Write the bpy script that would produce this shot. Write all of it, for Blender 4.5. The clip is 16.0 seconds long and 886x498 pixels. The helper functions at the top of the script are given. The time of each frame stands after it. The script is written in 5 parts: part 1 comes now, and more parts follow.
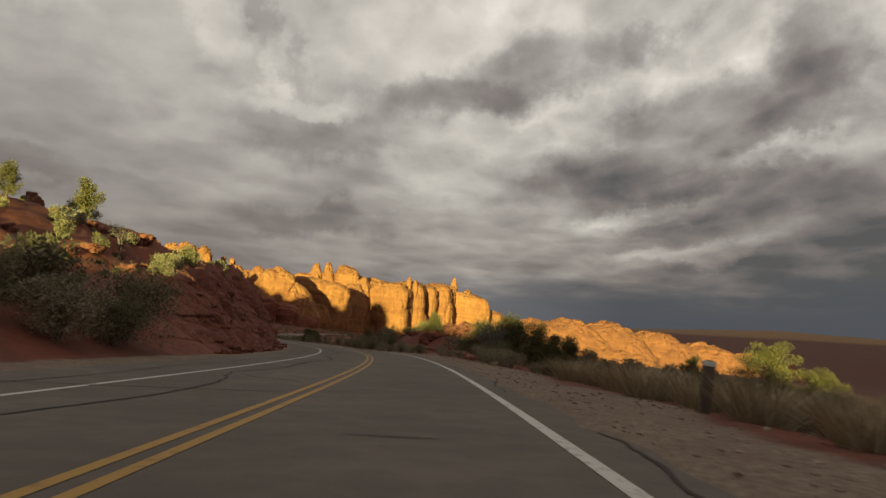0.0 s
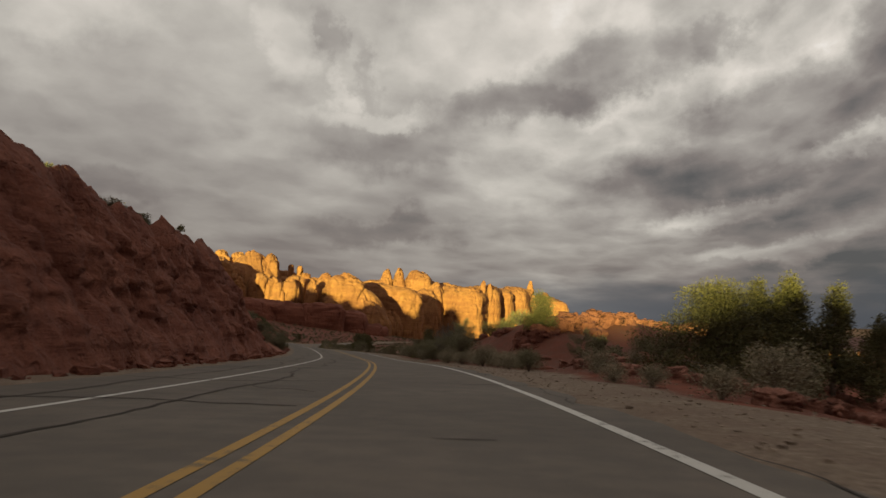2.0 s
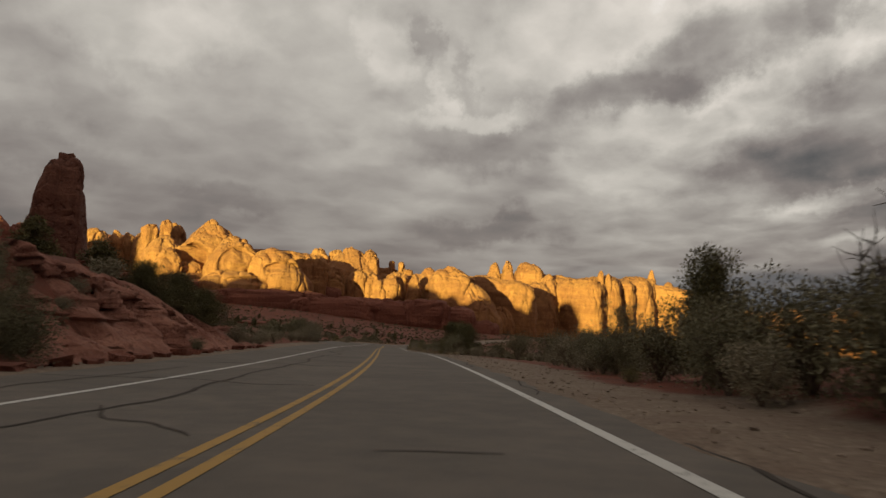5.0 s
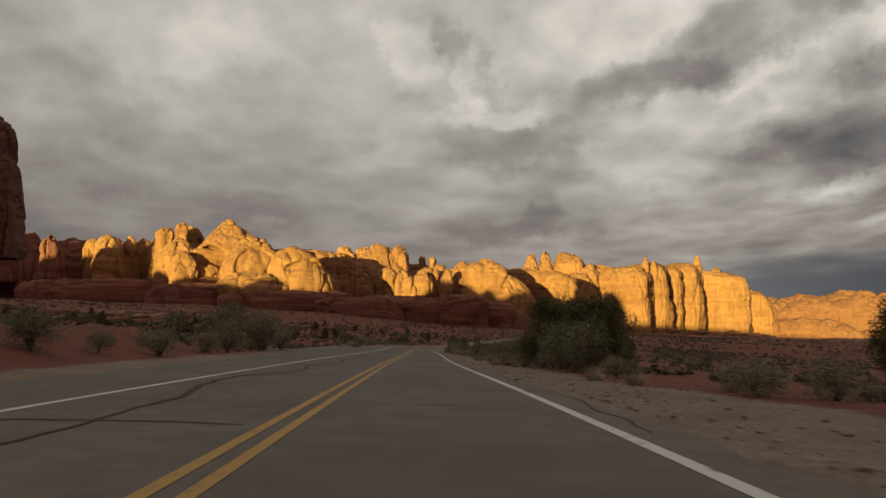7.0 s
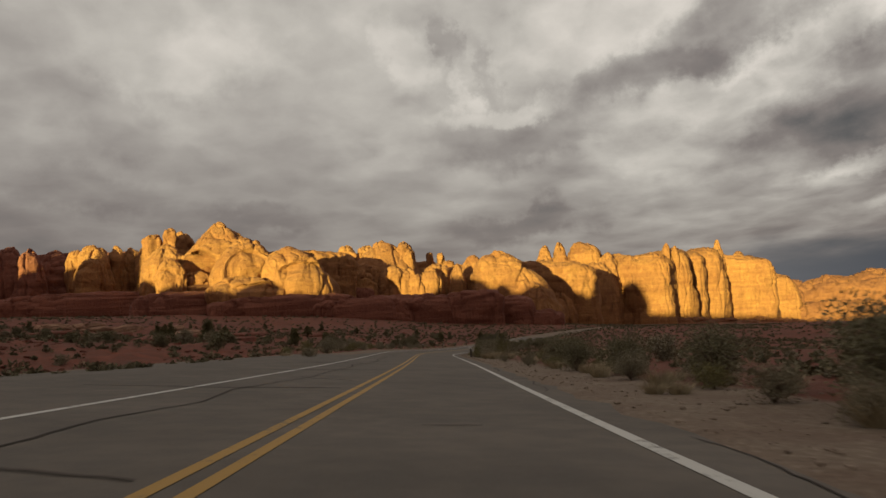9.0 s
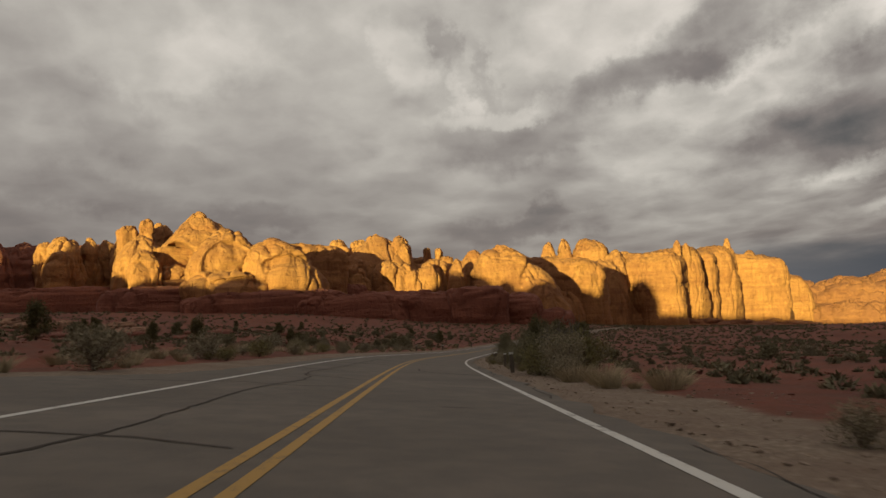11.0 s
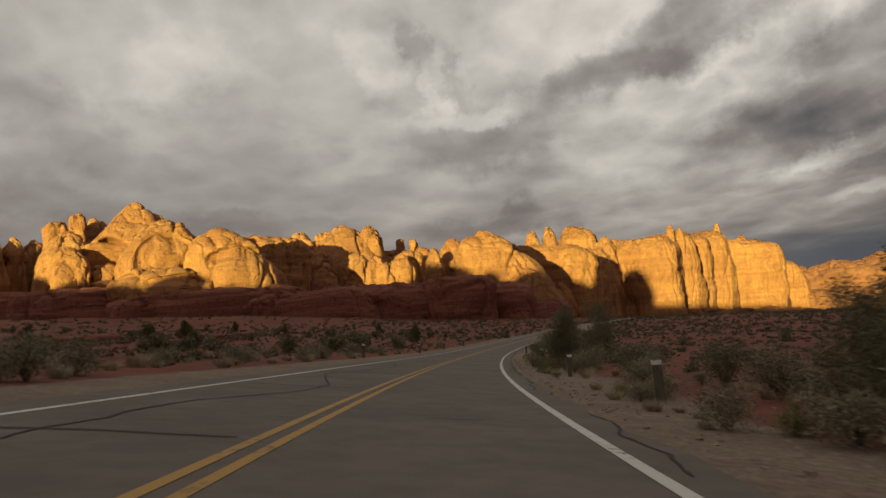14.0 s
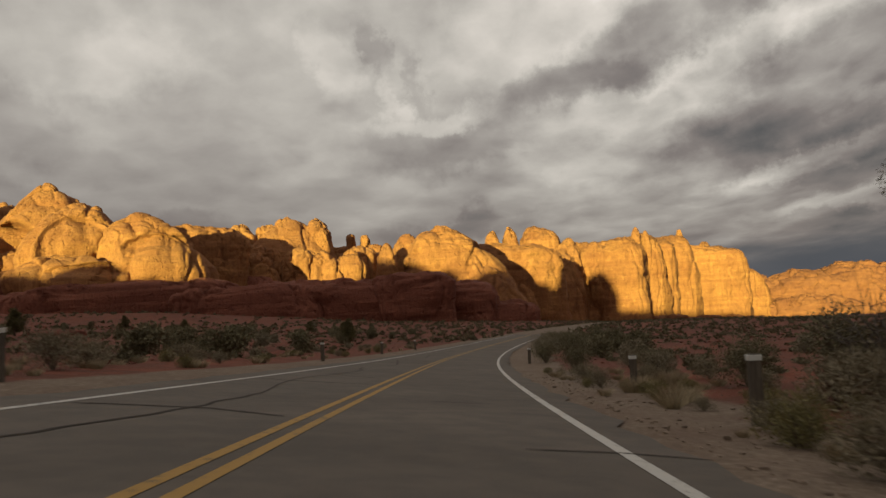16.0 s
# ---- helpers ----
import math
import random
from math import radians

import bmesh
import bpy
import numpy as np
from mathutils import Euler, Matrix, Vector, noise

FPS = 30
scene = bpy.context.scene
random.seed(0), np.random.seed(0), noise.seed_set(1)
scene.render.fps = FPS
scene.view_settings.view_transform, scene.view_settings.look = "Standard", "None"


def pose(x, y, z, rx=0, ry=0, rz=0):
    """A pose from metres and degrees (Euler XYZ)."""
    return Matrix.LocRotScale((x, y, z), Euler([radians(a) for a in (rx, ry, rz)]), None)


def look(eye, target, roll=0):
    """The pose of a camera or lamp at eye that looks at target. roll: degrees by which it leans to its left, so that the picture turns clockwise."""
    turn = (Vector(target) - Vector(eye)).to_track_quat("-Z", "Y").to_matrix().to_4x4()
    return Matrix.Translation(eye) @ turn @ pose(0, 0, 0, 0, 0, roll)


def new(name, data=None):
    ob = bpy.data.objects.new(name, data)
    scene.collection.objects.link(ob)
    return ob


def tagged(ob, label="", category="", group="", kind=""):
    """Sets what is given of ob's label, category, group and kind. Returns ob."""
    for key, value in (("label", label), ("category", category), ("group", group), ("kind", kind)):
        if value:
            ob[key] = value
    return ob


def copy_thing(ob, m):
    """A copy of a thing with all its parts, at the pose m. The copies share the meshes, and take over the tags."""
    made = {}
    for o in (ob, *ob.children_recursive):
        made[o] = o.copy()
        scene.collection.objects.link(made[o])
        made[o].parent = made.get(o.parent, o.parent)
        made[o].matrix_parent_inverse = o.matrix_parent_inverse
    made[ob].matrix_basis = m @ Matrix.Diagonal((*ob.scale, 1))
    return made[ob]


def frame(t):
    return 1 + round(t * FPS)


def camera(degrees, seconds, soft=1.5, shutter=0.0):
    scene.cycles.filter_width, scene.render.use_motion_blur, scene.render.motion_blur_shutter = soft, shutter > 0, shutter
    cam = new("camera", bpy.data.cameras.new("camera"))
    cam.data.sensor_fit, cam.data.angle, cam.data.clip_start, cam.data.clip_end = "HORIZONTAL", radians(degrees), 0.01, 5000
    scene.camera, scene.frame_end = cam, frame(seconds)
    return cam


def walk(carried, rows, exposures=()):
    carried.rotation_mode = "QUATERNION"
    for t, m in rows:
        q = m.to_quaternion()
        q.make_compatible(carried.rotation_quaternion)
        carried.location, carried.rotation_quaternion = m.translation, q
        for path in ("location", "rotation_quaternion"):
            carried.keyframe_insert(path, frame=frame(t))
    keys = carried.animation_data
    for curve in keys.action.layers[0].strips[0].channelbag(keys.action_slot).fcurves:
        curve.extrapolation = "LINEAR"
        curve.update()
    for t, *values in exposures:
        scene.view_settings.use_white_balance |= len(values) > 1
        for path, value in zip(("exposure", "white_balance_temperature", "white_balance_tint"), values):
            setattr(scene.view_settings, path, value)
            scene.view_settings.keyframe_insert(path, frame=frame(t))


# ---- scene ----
cam = camera(62.2, 16.0, shutter=0.15)
PATH = [
    (0, (0.00, 0.00, 0.00), (-0.472, 9.963, 0.723), 5.87),
    (0.5, (-0.76, 10.72, -0.66), (-1.516, 20.667, 0.058), 5.62),
    (1, (-1.69, 21.35, -1.35), (-2.660, 31.274, -0.629), 5.26),
    (1.5, (-2.79, 31.78, -2.08), (-4.001, 41.683, -1.345), 4.77),
    (2, (-4.15, 42.19, -2.70), (-5.607, 52.059, -1.970), 4.33),
    (2.5, (-5.82, 52.53, -3.33), (-7.494, 62.361, -2.640), 4.14),
    (3, (-7.80, 62.74, -4.08), (-9.664, 72.536, -3.391), 3.52),
    (3.5, (-9.83, 72.81, -4.82), (-11.942, 82.563, -4.142), 3.58),
    (4, (-12.21, 82.88, -5.55), (-14.564, 92.580, -4.879), 3.16),
    (4.5, (-14.88, 93.01, -6.29), (-17.500, 102.643, -5.640), 2.65),
    (5, (-17.79, 103.20, -7.04), (-20.653, 112.759, -6.398), 2.25),
    (7.5, (-36.36, 154.34, -10.39), (-39.679, 163.758, -9.785), -0.62),
    (8, (-39.97, 163.96, -11.13), (-43.291, 173.375, -10.537), -1.39),
    (8.5, (-43.57, 173.45, -11.86), (-46.891, 182.860, -11.243), -2.39),
    (9, (-47.13, 182.81, -12.56), (-50.474, 192.214, -11.913), -3.00),
    (11.5, (-63.97, 227.54, -15.68), (-67.277, 236.949, -15.014), -2.65),
    (12, (-67.17, 236.33, -16.32), (-70.448, 245.755, -15.664), -3.30),
    (12.5, (-70.38, 245.06, -16.96), (-73.616, 254.505, -16.348), -3.97),
    (13, (-73.53, 253.76, -17.60), (-76.693, 263.223, -16.942), -4.56),
    (13.5, (-76.49, 262.42, -18.23), (-79.579, 271.908, -17.537), -4.55),
    (14, (-79.39, 271.04, -18.87), (-82.385, 280.563, -18.208), -4.52),
    (14.5, (-82.24, 279.73, -19.55), (-85.117, 289.283, -18.907), -3.78),
    (15, (-84.92, 288.62, -20.27), (-87.624, 298.225, -19.616), -3.96),
    (15.5, (-87.40, 297.74, -20.92), (-89.954, 307.381, -20.228), -4.02),
    (16, (-89.76, 306.99, -21.60), (-92.175, 316.669, -20.904), -3.59),
]
walk(cam, [(t, look(eye, target, roll)) for t, eye, target, roll in PATH], [(0.0, 1.38, 6800, 11.6), (16.0, 1.38, 6800, 11.6)])

# ---- light: a low sun from behind, under a broken cloud deck ----
SUN_TRAVEL = (math.sin(radians(4)), math.cos(radians(4)), -math.tan(radians(3.3)))
sun = new("sun", bpy.data.lights.new("sun", "SUN"))
sun.data.energy, sun.data.angle, sun.data.color = 5.0, radians(0.55), (1.0, 0.98, 0.35)
sun.matrix_world = Vector(SUN_TRAVEL).to_track_quat("-Z", "Y").to_matrix().to_4x4()


class Nodes:
    """A short hand for node trees."""

    def __init__(self, tree):
        self.tree = tree

    def add(self, kind, *links, **values):
        node = self.tree.nodes.new(kind)
        for key, value in values.items():
            if key.startswith("i_"):
                node.inputs[key[2:].replace("_", " ")].default_value = value
            else:
                setattr(node, key, value)
        for socket, source in links:
            self.tree.links.new(source, node.inputs[socket])
        return node

    def math(self, op, a, b=0.5, clamp=False):
        node = self.tree.nodes.new("ShaderNodeMath")
        node.operation, node.use_clamp = op, clamp
        for n, v in enumerate((a, b)):
            if isinstance(v, (int, float)):
                node.inputs[n].default_value = v
            else:
                self.tree.links.new(v, node.inputs[n])
        return node.outputs[0]

    def noise(self, vector, scale, detail=4.0, rough=0.55, distortion=0.0):
        node = self.add("ShaderNodeTexNoise", ("Vector", vector))
        node.inputs["Scale"].default_value, node.inputs["Detail"].default_value = scale, detail
        node.inputs["Roughness"].default_value, node.inputs["Distortion"].default_value = rough, distortion
        return node.outputs["Fac"]

    def ramp(self, fac, *stops, ease="LINEAR"):
        node = self.add("ShaderNodeValToRGB", ("Fac", fac))
        node.color_ramp.interpolation = ease
        while len(node.color_ramp.elements) < len(stops):
            node.color_ramp.elements.new(0.5)
        for element, (place, colour) in zip(node.color_ramp.elements, stops):
            element.position = place
            element.color = (*colour, 1) if not isinstance(colour, (int, float)) else (colour, colour, colour, 1)
        return node.outputs["Color"]

    def mix(self, fac, a, b, how="MIX"):
        node = self.tree.nodes.new("ShaderNodeMix")
        node.data_type, node.blend_type = "RGBA", how
        for socket, v in ((node.inputs[0], fac), (node.inputs[6], a), (node.inputs[7], b)):
            if isinstance(v, (int, float)):
                socket.default_value = v
            elif isinstance(v, tuple):
                socket.default_value = (*v, 1)
            else:
                self.tree.links.new(v, socket)
        return node.outputs[2]

    def scaled(self, vector, scale, turn=(0, 0, 0), move=(0, 0, 0)):
        node = self.add("ShaderNodeMapping", ("Vector", vector))
        node.inputs["Scale"].default_value, node.inputs["Rotation"].default_value, node.inputs["Location"].default_value = scale, turn, move
        return node.outputs["Vector"]


# single masses and gaps of the cloud deck: bearing, height, half length, half width, slant, and how much thinner the deck is there
CLOUDS_EAST = [
    (-0.12, 0.33, 0.17, 0.085, 10, 0.11),
    (0.019, 0.302, 0.188, 0.048, 18, -0.19),
    (-0.033, 0.273, 0.176, 0.028, 11, -0.11),
    (0.287, 0.244, 0.214, 0.070, 20, -0.26),
    (0.437, 0.337, 0.079, 0.048, -14, -0.14),
    (0.204, 0.350, 0.039, 0.028, 12, -0.14),
    (0.360, 0.177, 0.177, 0.044, 7, -0.12),
    (0.141, 0.162, 0.124, 0.048, 12, -0.10),
    (-0.207, 0.200, 0.129, 0.042, 13, -0.10),
    (-0.225, 0.092, 0.127, 0.023, 8, -0.11),
    (0.321, 0.371, 0.095, 0.045, 9, 0.13),
    (0.076, 0.276, 0.097, 0.020, 12, 0.08),
    (0.197, 0.304, 0.058, 0.030, 41, 0.09),
    (0.400, 0.232, 0.080, 0.014, 21, 0.12),
    (0.282, 0.196, 0.070, 0.012, 16, 0.06),
    (-0.260, 0.236, 0.110, 0.016, 0, 0.11),
]
CLOUDS_WEST = [
    (-0.315, 0.288, 0.050, 0.025, 75, 0.11),
    (-0.005, 0.161, 0.129, 0.046, -8, 0.08),
    (0.227, 0.143, 0.114, 0.017, 13, 0.13),
    (0.291, 0.101, 0.140, 0.013, 8, 0.11),
    (-0.827, 0.333, 0.249, 0.075, 3, 0.08),
    (-0.405, 0.324, 0.067, 0.044, -52, 0.10),
    (-0.297, 0.299, 0.057, 0.028, -72, -0.10),
    (-0.337, 0.335, 0.055, 0.021, -71, -0.10),
    (-0.249, 0.194, 0.138, 0.042, 0, -0.08),
    (-1.019, 0.153, 0.271, 0.037, -3, -0.09),
    (-0.641, 0.112, 0.126, 0.023, 2, -0.08),
    (-0.946, 0.236, 0.108, 0.046, -13, -0.07),
    (-0.750, 0.312, 0.120, 0.046, -3, 0.06),
]


def make_world():
    world = bpy.data.worlds.new("sky")
    scene.world = world
    world.use_nodes = True
    world.node_tree.nodes.clear()
    n = Nodes(world.node_tree)
    way = n.add("ShaderNodeTexCoord").outputs["Generated"]
    x, y, z = n.add("ShaderNodeSeparateXYZ", ("Vector", way)).outputs
    up = n.math("MAXIMUM", z, 0.0)
    # the cloud deck: masses that flatten towards the horizon and trail up to the east
    ahead = n.math("MAXIMUM", y, 0.05)
    bearing = n.math("ARCTAN2", x, y)
    sink = n.math("LOGARITHM", n.math("ADD", up, 0.10), math.e)
    east_of = n.math("MAXIMUM", n.math("ADD", bearing, 0.12), 0.0)
    trail = n.math("MULTIPLY", n.math("MULTIPLY", east_of, n.math("MINIMUM", east_of, 0.5)), 0.62)
    deck = n.add("ShaderNodeCombineXYZ", ("X", n.math("MULTIPLY", bearing, 1.25)), ("Y", n.math("SUBTRACT", n.math("MULTIPLY", sink, 0.8), trail)), ("Z", n.math("MULTIPLY", up, 0.4))).outputs[0]
    curl = n.add("ShaderNodeTexNoise", ("Vector", deck))
    curl.inputs["Scale"].default_value, curl.inputs["Detail"].default_value = 9.0, 5.0
    push = n.add("ShaderNodeVectorMath", (0, curl.outputs["Color"]), operation="MULTIPLY_ADD")
    push.inputs[1].default_value, push.inputs[2].default_value = (0.10, 0.10, 0.10), (-0.05, -0.05, -0.05)
    torn_deck = n.add("ShaderNodeVectorMath", (0, deck), (1, push.outputs[0]), operation="ADD").outputs[0]
    big = n.noise(deck, 2.6, 2.0, 0.45)
    mid = n.noise(deck, 6.0, 5.0, 0.52)
    fine = n.noise(torn_deck, 26.0, 6.0, 0.64)

    def lumps(scale, smoothness):
        node = n.add("ShaderNodeTexVoronoi", ("Vector", torn_deck), feature="SMOOTH_F1")
        node.inputs["Scale"].default_value, node.inputs["Smoothness"].default_value = scale, smoothness
        return n.math("SUBTRACT", node.outputs["Distance"], 0.42)

    body = n.math("ADD", n.math("MULTIPLY", big, 0.34), n.math("ADD", n.math("MULTIPLY", mid, 0.48), n.math("MULTIPLY", fine, 0.16)))
    billow = n.math("ADD", n.math("MULTIPLY", lumps(6.5, 0.45), 0.34), n.math("MULTIPLY", lumps(15.0, 0.45), 0.22))
    contrast = n.ramp(n.math("ADD", bearing, 0.6), (0.0, 0.38), (0.35, 0.44), (0.62, 0.66), (0.85, 0.85))
    body = n.math("ADD", n.math("MULTIPLY", n.math("SUBTRACT", n.math("ADD", body, billow), 0.48), contrast), 0.475)
    # placed masses, with ragged rims
    flat = n.add("ShaderNodeCombineXYZ", ("X", n.math("DIVIDE", x, ahead)), ("Y", z)).outputs[0]
    torn = n.add("ShaderNodeTexNoise", ("Vector", way))
    torn.inputs["Scale"].default_value, torn.inputs["Detail"].default_value, torn.inputs["Roughness"].default_value = 9.0, 6.0, 0.62
    shift = n.add("ShaderNodeVectorMath", (0, torn.outputs["Color"]), operation="SUBTRACT")
    shift.inputs[1].default_value = (0.5, 0.5, 0.5)
    shift = n.add("ShaderNodeVectorMath", (0, shift.outputs[0]), operation="MULTIPLY")
    shift.inputs[1].default_value = (0.20, 0.12, 0.0)
    flat = n.add("ShaderNodeVectorMath", (0, flat), (1, shift.outputs[0]), operation="ADD").outputs[0]
    for u, v, long, wide, slant, gain in CLOUDS_EAST + CLOUDS_WEST:
        spot = n.add("ShaderNodeMapping", ("Vector", flat), vector_type="TEXTURE")
        spot.inputs["Location"].default_value, spot.inputs["Rotation"].default_value, spot.inputs["Scale"].default_value = (u, v, 0), (0, 0, radians(slant)), (long, wide, 1)
        far = n.add("ShaderNodeVectorMath", (0, spot.outputs[0]), operation="LENGTH").outputs["Value"]
        fall = n.add("ShaderNodeMapRange", ("Value", far), interpolation_type="SMOOTHSTEP")
        fall.inputs["From Min"].default_value, fall.inputs["From Max"].default_value = 0.45, 1.15
        fall.inputs["To Min"].default_value, fall.inputs["To Max"].default_value = gain * 0.85, 0.0
        body = n.math("ADD", body, fall.outputs[0])
    # thinner and brighter over the west, thick towards the north-east
    side = n.math("SUBTRACT", n.math("MULTIPLY", n.math("MINIMUM", x, 0.05), 0.09), n.math("MULTIPLY", n.math("MAXIMUM", n.math("SUBTRACT", x, 0.0), 0.0), n.math("ADD", 0.20, n.math("MULTIPLY", n.math("MAXIMUM", n.math("SUBTRACT", 0.32, up), 0.0), 2.2))))
    body = n.math("ADD", body, n.math("ADD", side, n.math("MULTIPLY", n.math("SUBTRACT", up, 0.2), 0.07)))
    body = n.math("SUBTRACT", body, n.math("MULTIPLY", n.math("MAXIMUM", n.math("SUBTRACT", 0.24, up), 0.0), 0.9))
    west = n.math("MULTIPLY", n.math("MAXIMUM", n.math("SUBTRACT", -0.35, x), 0.0), n.math("MAXIMUM", n.math("SUBTRACT", 0.3, up), 0.0))
    body = n.math("SUBTRACT", body, n.math("MULTIPLY", west, 0.9))
    cloud = n.ramp(body, (0.0, (0.062, 0.064, 0.068)), (0.22, (0.145, 0.132, 0.128)), (0.38, (0.24, 0.229, 0.216)), (0.50, (0.34, 0.331, 0.308)), (0.65, (0.49, 0.472, 0.44)), (0.80, (0.70, 0.70, 0.69)))
    # the rain-dark foot of the deck
    foot = n.math("ADD", up, n.math("MULTIPLY", n.math("SUBTRACT", mid, 0.5), 0.07))
    foot = n.math("ADD", foot, n.math("MULTIPLY", n.math("ADD", x, 0.05), -0.075))
    veil = n.ramp(foot, (0.0, 0.95), (0.05, 0.0), ease="EASE")
    east = n.ramp(n.math("ADD", x, 0.6), (0.0, (0.19, 0.19, 0.187)), (0.35, (0.135, 0.14, 0.148)), (0.8, (0.05, 0.058, 0.07)))
    cloud = n.mix(veil, cloud, east)
    clear = n.add("ShaderNodeTexSky", sky_type="NISHITA", sun_disc=False, sun_elevation=radians(3.3), sun_rotation=radians(184)).outputs["Color"]
    clear = n.mix(1.0, clear, (0.05, 0.05, 0.05), "MULTIPLY")
    sky = n.mix(0.96, clear, cloud)
    back = n.add("ShaderNodeBackground", ("Color", sky))
    back.inputs["Strength"].default_value = 0.573
    n.add("ShaderNodeOutputWorld", ("Surface", back.outputs[0]))


make_world()

# ---- materials ----
def material(name, rough=0.9):
    m = bpy.data.materials.new(name)
    m.use_nodes = True
    n = Nodes(m.node_tree)
    b = m.node_tree.nodes["Principled BSDF"]
    b.inputs["Roughness"].default_value = rough
    b.inputs["Specular IOR Level"].default_value = 0.25
    return m, n, b


def world_place(n):
    return n.add("ShaderNodeNewGeometry").outputs["Position"]


def bump(n, b, height, strength, distance):
    node = n.add("ShaderNodeBump", ("Height", height))
    node.inputs["Strength"].default_value, node.inputs["Distance"].default_value = strength, distance
    n.tree.links.new(node.outputs[0], b.inputs["Normal"])


def rock_material(name, light, deep, scale=1.0):
    """Sandstone: bedding, desert-varnish streaks and grain."""
    m, n, b = material(name, 0.92)
    p = world_place(n)
    bed = n.noise(n.scaled(p, (0.02 * scale, 0.02 * scale, 0.42 * scale)), 1.0, 5.0, 0.6, 0.4)
    broad = n.noise(p, 0.05 * scale, 4.0, 0.55)
    run = n.noise(n.scaled(p, (0.35 * scale, 0.35 * scale, 0.03 * scale)), 1.0, 4.0, 0.6)
    grain = n.noise(p, 1.6 * scale, 6.0, 0.65)
    tone = n.math("ADD", n.math("MULTIPLY", bed, 0.45), n.math("MULTIPLY", broad, 0.55))
    c = n.ramp(tone, (0.34, deep), (0.52, tuple((a + c) / 2 for a, c in zip(light, deep))), (0.66, light))
    c = n.mix(n.ramp(run, (0.56, 0.0), (0.70, 0.45)), c, tuple(v * 0.62 for v in deep))
    c = n.mix(n.ramp(grain, (0.35, 0.45), (0.6, 0.0)), c, tuple(v * 0.62 for v in deep))
    thread = n.noise(n.scaled(p, (1.1 * scale, 1.1 * scale, 0.06 * scale)), 1.0, 3.0, 0.6)
    c = n.mix(n.ramp(thread, (0.54, 0.0), (0.66, 0.35)), c, tuple(v * 0.6 for v in deep))
    c = n.mix(n.ramp(n.noise(p, 0.22 * scale, 3.0, 0.6), (0.58, 0.0), (0.70, 0.4)), c, tuple(v * 1.18 for v in light))
    n.tree.links.new(c, b.inputs["Base Color"])
    h = n.math("ADD", n.math("MULTIPLY", grain, 0.5), n.math("ADD", n.math("MULTIPLY", bed, 0.8), n.math("MULTIPLY", run, 0.5)))
    pits = n.noise(p, 0.55 * scale, 3.0, 0.5)
    h = n.math("ADD", h, n.ramp(pits, (0.30, 0.0), (0.42, 0.5)))
    bump(n, b, h, 0.9, 1.3 / scale)
    return m


ROCK = rock_material("sandstone", (0.35, 0.158, 0.058), (0.215, 0.081, 0.034))
# Redder low beds; the dark tone also stands in for shade on the range.
LOW_SHADE_ROCK = rock_material("shade_dark_red_sandstone", (0.245, 0.084, 0.052), (0.165, 0.053, 0.035))
HILL_ROCK = rock_material("orange_red_sandstone", (0.26, 0.105, 0.048), (0.16, 0.058, 0.032))
# Tower stone, coloured darker to stand for its shaded side.
SHADED_TOWER = rock_material("shade_darkened_sandstone", (0.20, 0.082, 0.052), (0.11, 0.042, 0.03))
RED_ROCK = rock_material("red_sandstone", (0.255, 0.095, 0.061), (0.14, 0.045, 0.031), 4.0)
PALE_ROCK = rock_material("pale_sandstone", (0.40, 0.24, 0.15), (0.26, 0.13, 0.085), 3.0)
BANK_ROCK = rock_material("pinkish_sandstone", (0.36, 0.165, 0.115), (0.20, 0.075, 0.052), 4.0)


def ground_material():
    m, n, b = material("red_soil", 0.95)
    p = world_place(n)
    broad = n.noise(p, 0.06, 4.0)
    mid = n.noise(p, 0.7, 5.0, 0.6)
    fine = n.noise(p, 9.0, 5.0, 0.7)
    soil = n.ramp(broad, (0.35, (0.118, 0.032, 0.018)), (0.65, (0.185, 0.052, 0.028)))
    soil = n.mix(n.ramp(mid, (0.42, 0.7), (0.6, 0.0)), soil, (0.09, 0.031, 0.019))
    litter = n.noise(p, 1.1, 5.0, 0.65)
    soil = n.mix(n.ramp(litter, (0.52, 0.0), (0.66, 0.4)), soil, (0.08, 0.045, 0.03))
    stone = n.add("ShaderNodeTexVoronoi", ("Vector", p))
    stone.inputs["Scale"].default_value = 2.2
    pale = n.math("MULTIPLY", n.ramp(stone.outputs["Distance"], (0.12, 1.0), (0.22, 0.0)), n.ramp(mid, (0.5, 0.0), (0.62, 0.35)))
    soil = n.mix(pale, soil, (0.17, 0.08, 0.054))
    gravel = n.ramp(fine, (0.3, (0.10, 0.07, 0.05)), (0.55, (0.19, 0.14, 0.103)), (0.75, (0.32, 0.25, 0.20)))
    gravel = n.mix(n.ramp(mid, (0.35, 0.5), (0.6, 0.0)), gravel, (0.11, 0.063, 0.043))
    here = n.add("ShaderNodeAttribute", attribute_name="gravel").outputs["Fac"]
    edge = n.math("ADD", here, n.math("MULTIPLY", n.math("SUBTRACT", mid, 0.5), 0.7))
    # far ground to the right is coloured darker to stand in for cloud shade
    shaded_far = n.add("ShaderNodeAttribute", attribute_name="plain_shade").outputs["Fac"]
    soil = n.mix(n.math("MULTIPLY", shaded_far, n.ramp(broad, (0.35, 0.55), (0.6, 0.9))), soil, (0.080, 0.033, 0.022))
    c = n.mix(n.ramp(edge, (0.38, 0.0), (0.62, 1.0)), soil, gravel)
    n.tree.links.new(c, b.inputs["Base Color"])
    bump(n, b, n.math("ADD", n.math("MULTIPLY", mid, 0.7), n.math("MULTIPLY", fine, 0.3)), 0.8, 0.18)
    return m


